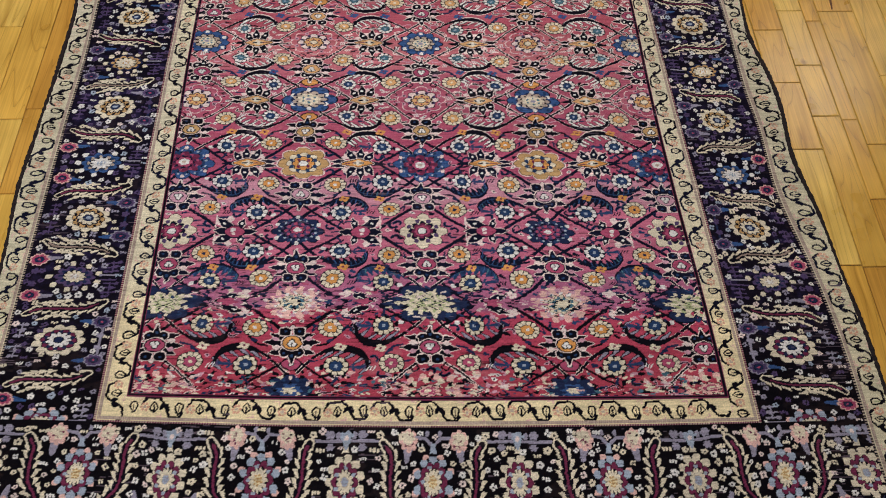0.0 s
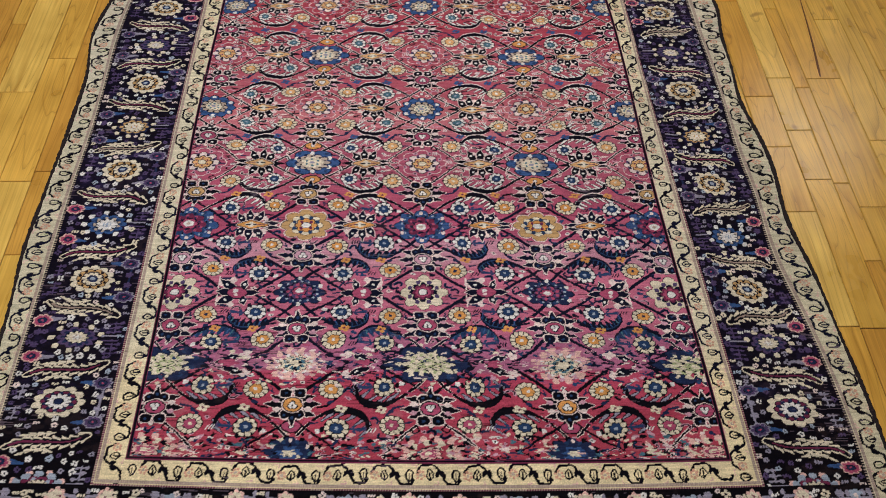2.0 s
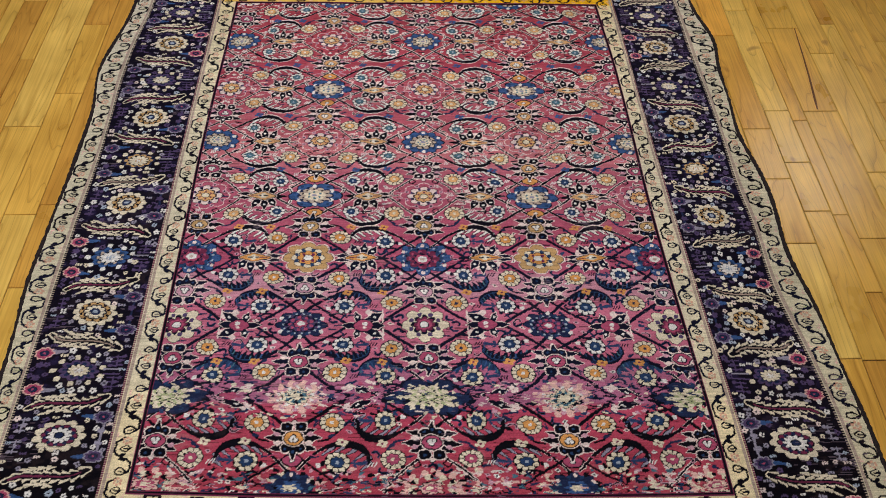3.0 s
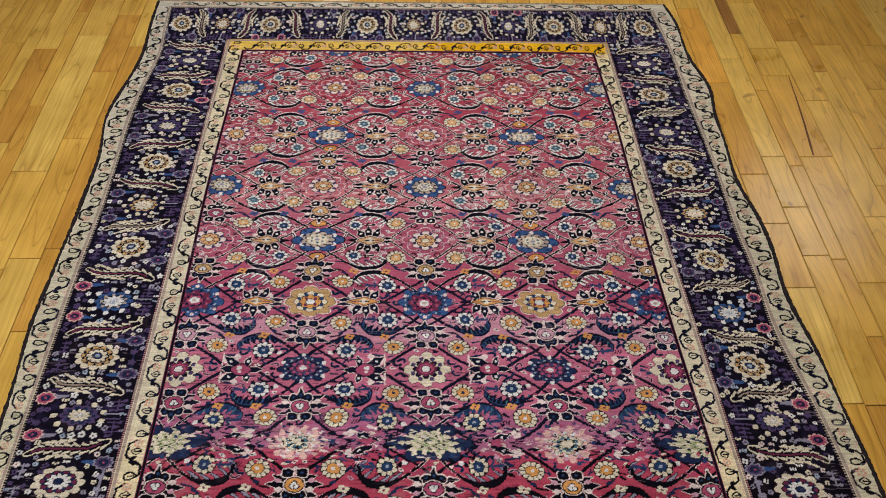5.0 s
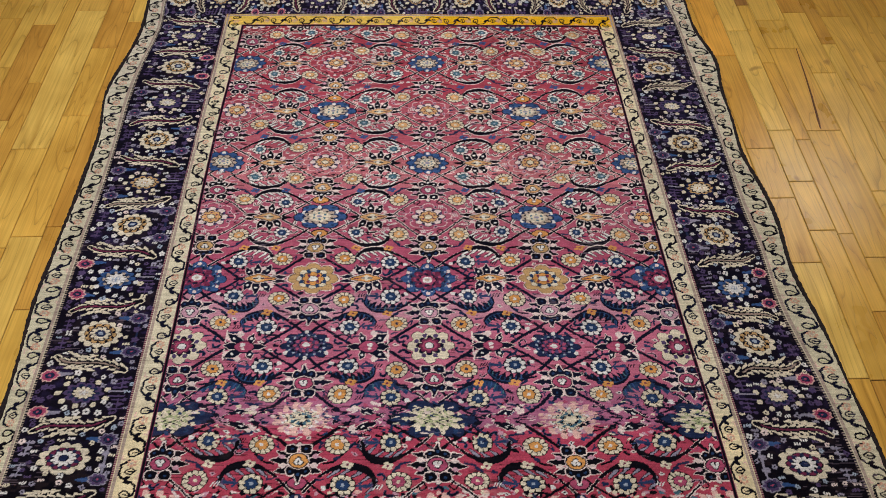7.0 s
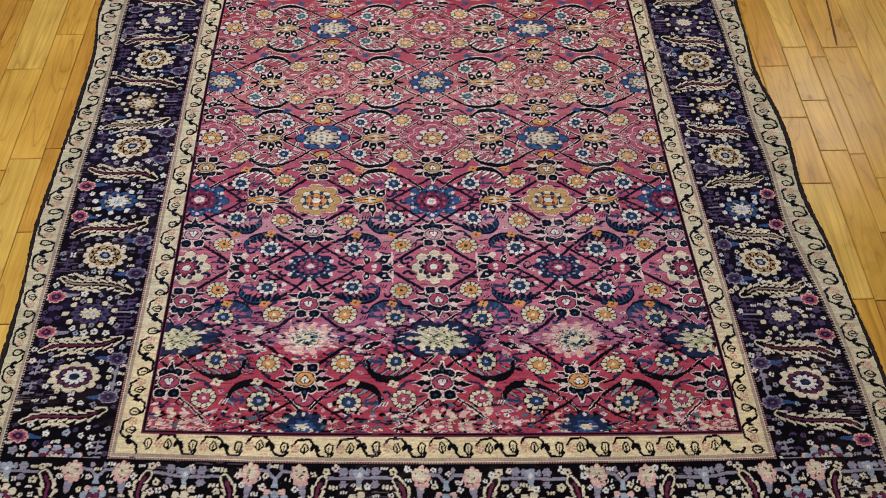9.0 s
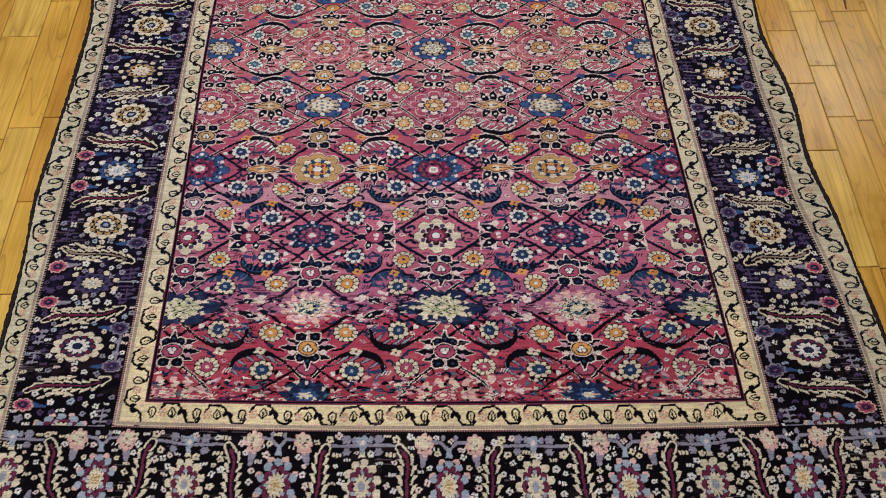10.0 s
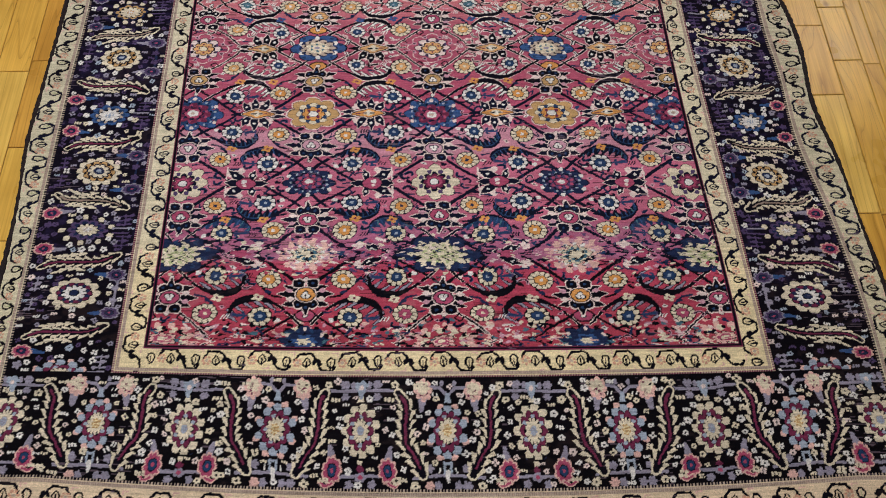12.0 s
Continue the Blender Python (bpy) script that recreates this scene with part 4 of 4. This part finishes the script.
# -- dyes, with the bands of uneven colour that hand-dyed wool has --
COLOURS = np.array([srgb(*c) for c in (
    (154, 60, 80), (190, 142, 148), (162, 72, 94), (212, 197, 164), (216, 209, 194), (220, 204, 162), (204, 196, 174), (216, 166, 44),
    (204, 142, 76), (182, 144, 92), (17, 14, 20), (33, 41, 66), (54, 80, 118), (152, 160, 166), (78, 62, 90), (152, 130, 112),
    (70, 104, 112), (106, 42, 64), (18, 15, 23), (142, 134, 142), (17, 15, 22), (166, 170, 120), (214, 170, 152), (176, 156, 134), (218, 196, 180), (200, 148, 118), (38, 58, 86), (206, 156, 100))])
colour = COLOURS[knots]
vcol = np.broadcast_to(vs[:, None] + 0.006 * smooth_noise((NV, NU), (60, 90), 11), (NV, NU))


def banded(dye, stops):
    """Let a dye change along the rug."""
    at = [s[0] for s in stops]
    ramp = np.stack([np.interp(vcol, at, [srgb(*s[1])[c] for s in stops]) for c in range(3)], -1)
    m = knots == DYE[dye]
    colour[m] = ramp[m]


banded("field", [(-0.58, (160, 62, 72)), (-0.42, (172, 66, 82)), (-0.385, (172, 70, 88)), (-0.375, (164, 98, 120)), (-0.30, (168, 94, 116)), (-0.285, (184, 100, 116)), (-0.13, (186, 102, 118)),
                 (-0.115, (190, 130, 138)), (-0.055, (190, 132, 140)), (-0.045, (168, 80, 100)), (0.05, (168, 78, 96)), (0.10, (168, 80, 96)), (0.25, (168, 84, 98)), (0.30, (184, 104, 108)),
                 (0.37, (186, 106, 106)), (0.42, (170, 82, 90)), (0.60, (168, 80, 88)), (0.66, (164, 66, 76)), (0.99, (154, 58, 64))])
banded("outer_guard", [(-0.91, (222, 196, 156)), (-0.84, (216, 192, 154)), (-0.80, (208, 196, 156)), (0.2, (200, 189, 154)), (1.3, (204, 194, 166))])
banded("line", [(-0.9, (15, 13, 18)), (-0.40, (15, 13, 18)), (-0.36, (20, 21, 34)), (0.03, (20, 21, 36)), (0.07, (17, 15, 22)), (1.3, (18, 15, 22))])
banded("ground", [(-0.9, (14, 11, 13)), (-0.62, (14, 11, 14)), (-0.5, (16, 12, 17)), (-0.35, (21, 16, 25)), (0.0, (18, 14, 23)), (0.15, (22, 17, 29)), (0.3, (17, 13, 21)), (0.5, (19, 15, 25)),
                  (0.8, (20, 15, 26)), (1.25, (19, 15, 27))])
mottle = np.clip((smooth_noise((NV, NU), (12, 16), 51) + 0.6 * smooth_noise((NV, NU), (4, 6), 52) - 0.22) * 1.3, 0, 1) * np.interp(vcol, (-0.5, -0.3), (0.0, 1.0))
m = knots == DYE["ground"]
colour[m] += (0.26 * mottle[..., None] * (np.array(srgb(66, 54, 98)) - np.array(srgb(30, 24, 44))))[m]
banded("guard", [(-0.66, (222, 202, 152)), (-0.40, (222, 202, 154)), (-0.30, (214, 200, 162)), (0.3, (210, 198, 162)), (0.9, (214, 198, 154)), (0.985, (224, 204, 150)), (0.992, (226, 186, 84)), (1.06, (228, 186, 76))])
# the far guard is brightest yellow along its middle and towards one end
bright = (knots == DYE["guard"]) & (vs[:, None] > VTF) & ((abs(us[None, :] - 0.24) < 0.22) | (us[None, :] > 0.45))
colour[bright] = srgb(228, 172, 26)
streak = smooth_noise((NV, NU), (1.6, 90), 24) * 0.10 + smooth_noise((NV, NU), (3, 260), 21) * 0.07 + smooth_noise((NV, NU), (18, 400), 22) * 0.05 + smooth_noise((NV, NU), (2, 6), 23) * 0.08 + smooth_noise((NV, NU), (1.0, 16), 25) * 0.15
colour = colour * (1 + streak + rng.normal(0, 0.085, (NV, NU)))[..., None]
wear = smooth_noise((NV, NU), (1.2, 12), 61) + 0.5 * smooth_noise((NV, NU), (40, 60), 62)
fleck = ((wear > 0.86) & (knots == DYE["field"]))[..., None]
colour = np.where(fleck, colour * 0.35, colour)
fleck = ((wear < -0.92) & np.isin(knots, [DYE["line"], DYE["navy"], DYE["black"], DYE["ground"], DYE["deep"]]))[..., None]
colour = np.where(fleck, colour * 0.7 + np.array(srgb(150, 128, 136)) * 0.3, colour)
# worn patches, where the pale foundation shows
bare = smooth_noise((NV, NU), (30, 50), 31) + 0.7 * smooth_noise((NV, NU), (4, 7), 32)
fade = np.where(knots == DYE["field"], 1.0, 0.12)[..., None] * np.clip((bare - 0.6) * 0.4, 0, 0.16)[..., None]
colour = np.clip(colour * (1 - fade) + np.array(srgb(190, 150, 140)) * fade, 0.002, 0.95)

# -- lay of the rug: its edges wander, and it lies a little turned on the floor --


def wander(y, base, slope, wide=0.1, waves=()):
    """A nearly straight line along the rug, with a few soft waves (place, height)."""
    return base + slope * y + sum(h * np.exp(-((y - p) / wide) ** 2) for p, h in waves)


def band_lines(y):
    """Across the floor at y: the eight lines between the rug's bands."""
    return (wander(y, -0.9074, -0.0128, 0.13, ((-0.05, -0.0154), (0.14, -0.0066), (0.36, -0.0041), (0.69, -0.0260), (1.0, 0.0117))),
            wander(y, -0.8568, -0.0138, 0.16, ((0.3, 0.0048), (0.72, -0.0031), (1.0, 0.0182))),
            wander(y, -0.6437, -0.0084),
            wander(y, -0.5840, -0.0060, 0.4, ((0.4, -0.0081),)),
            wander(y, 0.5753, -0.0257, 0.4, ((-0.5, 0.0133), (0.6, 0.0122))),
            wander(y, 0.6362, -0.0250, 0.4, ((-0.6, 0.0066), (0.4, -0.0028))),
            wander(y, 0.8355, -0.0398, 0.15, ((-0.48, 0.0080), (-0.1, -0.0214), (0.2, -0.0134), (0.98, 0.0107))),
            wander(y, 0.8949, -0.0393, 0.11, ((-0.45, 0.0059), (0.0, -0.0145), (0.22, 0.0034), (0.40, -0.0137), (0.80, 0.0253), (1.15, 0.0125), (1.3, -0.0122))))


U_BANDS = np.array((-UO, -UI, -UG, -UF, UF, UG, UI, UO))


def laid(u, v):
    """Where the plan's (u, v) lies on the floor."""
    u, v = np.clip(np.asarray(u, float), -UO, UO), np.asarray(v, float)
    y = v - 0.020 * u + 0.048 * np.maximum(-0.4 - v, 0) * np.minimum((u / 0.65) ** 2, 1.3)
    marks = band_lines(y)
    x = np.zeros_like(u)
    for k in range(7):
        a, b = U_BANDS[k], U_BANDS[k + 1]
        m = (u >= a - 1e-9) & (u <= b + 1e-9)
        f = (u - a) / (b - a)
        x = np.where(m, marks[k] * (1 - f) + marks[k + 1] * f, x)
    return x, y


gu, gv = np.meshgrid(us, vs)
gx, gy = laid(gu, gv)
low = np.isin(knots, [DYE["black"], DYE["line"], DYE["ground"]]) * -0.0007
swell = smooth_noise((NV, NU), (90, 90), 41)
edge_near = np.clip((abs(gu) - 0.6) / 0.3, 0, 1)
gz = 0.0075 + low + rng.normal(0, 0.00018, (NV, NU)) + 0.0016 * swell + edge_near * 0.003 * np.clip(smooth_noise((NV, NU), (70, 200), 42), -0.2, 1)
rug = tagged(new("rug"), "antique red hand-knotted wool rug with dark floral border on oak floor", "rug")


def woven(name, keep, label):
    """One band of the rug as a mesh of its own: keep marks the grid cells that belong to it."""
    j, i = np.nonzero(keep)
    quads = np.stack([j * NU + i, j * NU + i + 1, (j + 1) * NU + i + 1, (j + 1) * NU + i], 1)
    used, faces = np.unique(quads, return_inverse=True)
    faces = faces.reshape(-1, 4)
    me = bpy.data.meshes.new(name)
    me.vertices.add(len(used))
    me.vertices.foreach_set("co", np.stack([gx.ravel()[used], gy.ravel()[used], gz.ravel()[used]], 1).astype(np.float32).ravel())
    me.loops.add(faces.size)
    me.loops.foreach_set("vertex_index", faces.ravel().astype(np.int32))
    me.polygons.add(len(faces))
    me.polygons.foreach_set("loop_start", np.arange(0, faces.size, 4, dtype=np.int32))
    me.update(calc_edges=True)
    dye = me.color_attributes.new("dye", "FLOAT_COLOR", "POINT")
    rgba = np.ones((len(used), 4), np.float32)
    rgba[:, :3] = colour.reshape(-1, 3)[used]
    dye.data.foreach_set("color", rgba.ravel())
    me.validate()
    me.materials.append(PILE)
    ob = new(name, me)
    ob.parent = rug
    return tagged(ob, label)


cu, cv = (us[:-1] + us[1:])[None, :] / 2, (vs[:-1] + vs[1:])[:, None] / 2
in_f = (abs(cu) < UF) & (cv > VBF) & (cv < VTF)
in_g = (abs(cu) < UG) & (cv > VBG) & (cv < VTG)
in_m = (abs(cu) < UI) & (cv > VBI) & (cv < VTI)
woven("field", in_f, "red woven field with an all-over pattern of rosettes and curled leaves")
woven("inner_guard_border", in_g & ~in_f, "cream guard border with black vine, yellow at the far end")
woven("main_border", in_m & ~in_g, "black and purple border with cream rosettes")
woven("outer_guard_border", ~in_m, "faded cream outer guard border with black vine")


def slab():
    bm = bmesh.new()
    rows = []
    for v in np.linspace(VB, VT, 60):
        rows.append([[bm.verts.new((float(c[0]), float(c[1]), z)) for c in [laid(u, v)]][0] for u in np.linspace(-UO, UO, 40) for z in (0.0035,)])
    for a, b in zip(rows, rows[1:]):
        for k in range(len(a) - 1):
            bm.faces.new((a[k], a[k + 1], b[k + 1], b[k]))
    rim = bmesh.ops.extrude_face_region(bm, geom=list(bm.faces))
    for e in rim["geom"]:
        if isinstance(e, bmesh.types.BMVert):
            e.co.z = 0.0008
    bmesh.ops.recalc_face_normals(bm, faces=bm.faces)
    return bm


part("backing", slab(), BACKING, rug, "coarse cotton foundation under the pile")


def cord(path, radius, seed):
    """A bound edge: an uneven tube along a line."""
    r = random.Random(seed)
    bm, rings = bmesh.new(), []
    for k, (x, y, z) in enumerate(path):
        nx, ny = (path[min(k + 1, len(path) - 1)][i] - path[max(k - 1, 0)][i] for i in (0, 1))
        l = math.hypot(nx, ny)
        nx, ny = nx / l, ny / l
        q = radius * r.uniform(0.75, 1.2)
        rings.append([bm.verts.new((x + ny * q * math.cos(a), y - nx * q * math.cos(a), z + q * 0.8 * math.sin(a))) for a in (m * math.pi / 4 for m in range(8))])
    for a, b in zip(rings, rings[1:]):
        for m in range(8):
            bm.faces.new((a[m], a[(m + 1) % 8], b[(m + 1) % 8], b[m]))
    bmesh.ops.recalc_face_normals(bm, faces=bm.faces)
    for f in bm.faces:
        f.smooth = True
    return bm


for side in (-1, 1):
    path = [(float(x) + side * 0.003, float(y), 0.0065 + 0.001 * math.sin(9 * v + side)) for v in np.linspace(VB, VT, 330) for x, y in [laid(side * UO, v)]]
    part("selvedge", cord(path, 0.0056, side + 5), CORD, rug, "dark overcast goat-hair side binding")
for v, seed in ((VT, 3), (VB, 4)):
    path = [(float(x), float(y), 0.006) for u in np.linspace(-UO, UO, 280) for x, y in [laid(u, v)]]
    part("end_binding", cord(path, 0.0045, seed), BACKING, rug, "worn pale end finish")

# ---- oak floor: strips of mixed widths and lengths ----
floor = tagged(mesh_object("floor", box(bmesh.new(), X0, X1, Y0, Y1, -0.06, -0.004), DARK), "honey-coloured varnished oak strip floor", "floor", kind="structure")
COLUMNS = {  # left side of the strip: (right side, known end joints along y)
    -1.273: (-1.200, (0.576, 1.025)), -1.200: (-1.154, (0.738, 1.238)), -1.154: (-1.052, (0.113, 0.459, 1.099)), -1.052: (-0.972, (0.591, 0.902)),
    -0.972: (-0.888, (0.179, 1.035)), 0.888: (0.968, (-0.285, 0.031, 0.242, 0.426, 0.832, 1.244)), 0.968: (1.038, (0.132, 0.300, 0.497)), 1.038: (1.079, (0.458, 0.794, 1.095)),
    1.079: (1.178, (0.044, 0.494, 0.865, 1.011, 1.278)), 1.178: (1.255, (0.262, 0.744, 1.051)), 1.255: (1.300, (0.377, 0.884, 1.176)),
    1.300: (1.396, (1.028, 0.526)), 1.396: (1.468, (0.796, 1.254)), 1.468: (1.546, (1.024, 0.606)),
}


def strips():
    r = random.Random(11)
    cols = [(a, b, list(j)) for a, (b, j) in COLUMNS.items()]
    x = -0.888
    while x < 0.888 - 0.02:
        b = min(x + r.choice((0.078, 0.078, 0.098, 0.044)), 0.888)
        cols.append((x, b if 0.888 - b > 0.03 else 0.888, []))
        x = cols[-1][1]
    for x, sign, stop in ((1.546, 1, X1), (-1.273, -1, X0)):
        while x * sign < stop * sign - 0.001:
            b = x + sign * r.choice((0.078, 0.098, 0.044, 0.078))
            if (stop - b) * sign < 0.05:
                b = stop
            cols.append((min(x, b), max(x, b), []))
            x = b
    out = []
    for a, b, joints in cols:
        joints = sorted(joints)
        y = min(joints) if joints else r.uniform(-0.2, 0.5)
        joints = joints or [y]
        while y > Y0:
            y = max(y - r.uniform(0.22, 0.6), Y0)
            joints.append(y)
        y = max(joints)
        while y < Y1:
            y = min(y + r.uniform(0.25, 0.65), Y1)
            joints.append(y)
        joints.sort()
        out += [(a, b, p, q) for p, q in zip(joints, joints[1:]) if q - p > 0.01]
    return out


def strip_corners(w, l, x=0.0, y=0.0):
    """Corner places of a strip with eased edges and ends, its top at z = 0: three rings of four."""
    e, g = 0.0022, 0.0009
    return [(x + sx * (w / 2 - i), y + sy * (l / 2 - i), z) for z, i in ((-0.004, g), (-0.0014, g), (0.0, e)) for sx, sy in ((-1, -1), (1, -1), (1, 1), (-1, 1))]


STRIP_FACES = [(k + m, k + (m + 1) % 4, k + 4 + (m + 1) % 4, k + 4 + m) for k in (0, 4) for m in range(4)] + [(8, 9, 10, 11)]
rest_points, rest_faces = [], []
for a, b, p, q in strips():
    x, y = (a + b) / 2, (p + q) / 2
    if -1.0 < y < 1.75 and abs(x) < 1.95 and (abs(x) > 0.8 or y > 1.1):
        me = bpy.data.meshes.new("plank")
        me.from_pydata(strip_corners(b - a, q - p), [], STRIP_FACES)
        me.materials.append(OAK_AMBER if (a, p) == (0.888, 0.832) else OAK_BROWN if (a, p) == (1.038, 1.095) else OAK)
        ob = new("plank", me)
        ob.parent, ob.location = floor, (x, y, 0)
    else:
        n = len(rest_points)
        rest_points += strip_corners(b - a, q - p, x, y)
        rest_faces += [tuple(n + k for k in f) for f in STRIP_FACES]
me = bpy.data.meshes.new("plank_rest")
me.from_pydata(rest_points, [], rest_faces)
me.materials.append(OAK_REST)
rest = tagged(new("plank_rest", me), kind="stuff")
rest.parent = floor

# a long dark split that wanders across one plank: thin strip in painted shade
split = bmesh.new()
line = [(1.166, 0.862, 0.0014), (1.154, 0.744, 0.0022), (1.142, 0.640, 0.0030), (1.127, 0.536, 0.0034), (1.122, 0.500, 0.0020)]
low = [split.verts.new((x - w, y, 0.0004)) for x, y, w in line]
mid = [split.verts.new((x, y, 0.0009)) for x, y, w in line]
high = [split.verts.new((x + w, y, 0.0004)) for x, y, w in line]
for a, b in ((low, mid), (mid, high)):
    for k in range(len(line) - 1):
        split.faces.new((a[k], b[k], b[k + 1], a[k + 1]))
bmesh.ops.recalc_face_normals(split, faces=split.faces)
part("plank_split", split, SPLIT_SHADE, floor, "split in an oak plank, its shade painted brown")
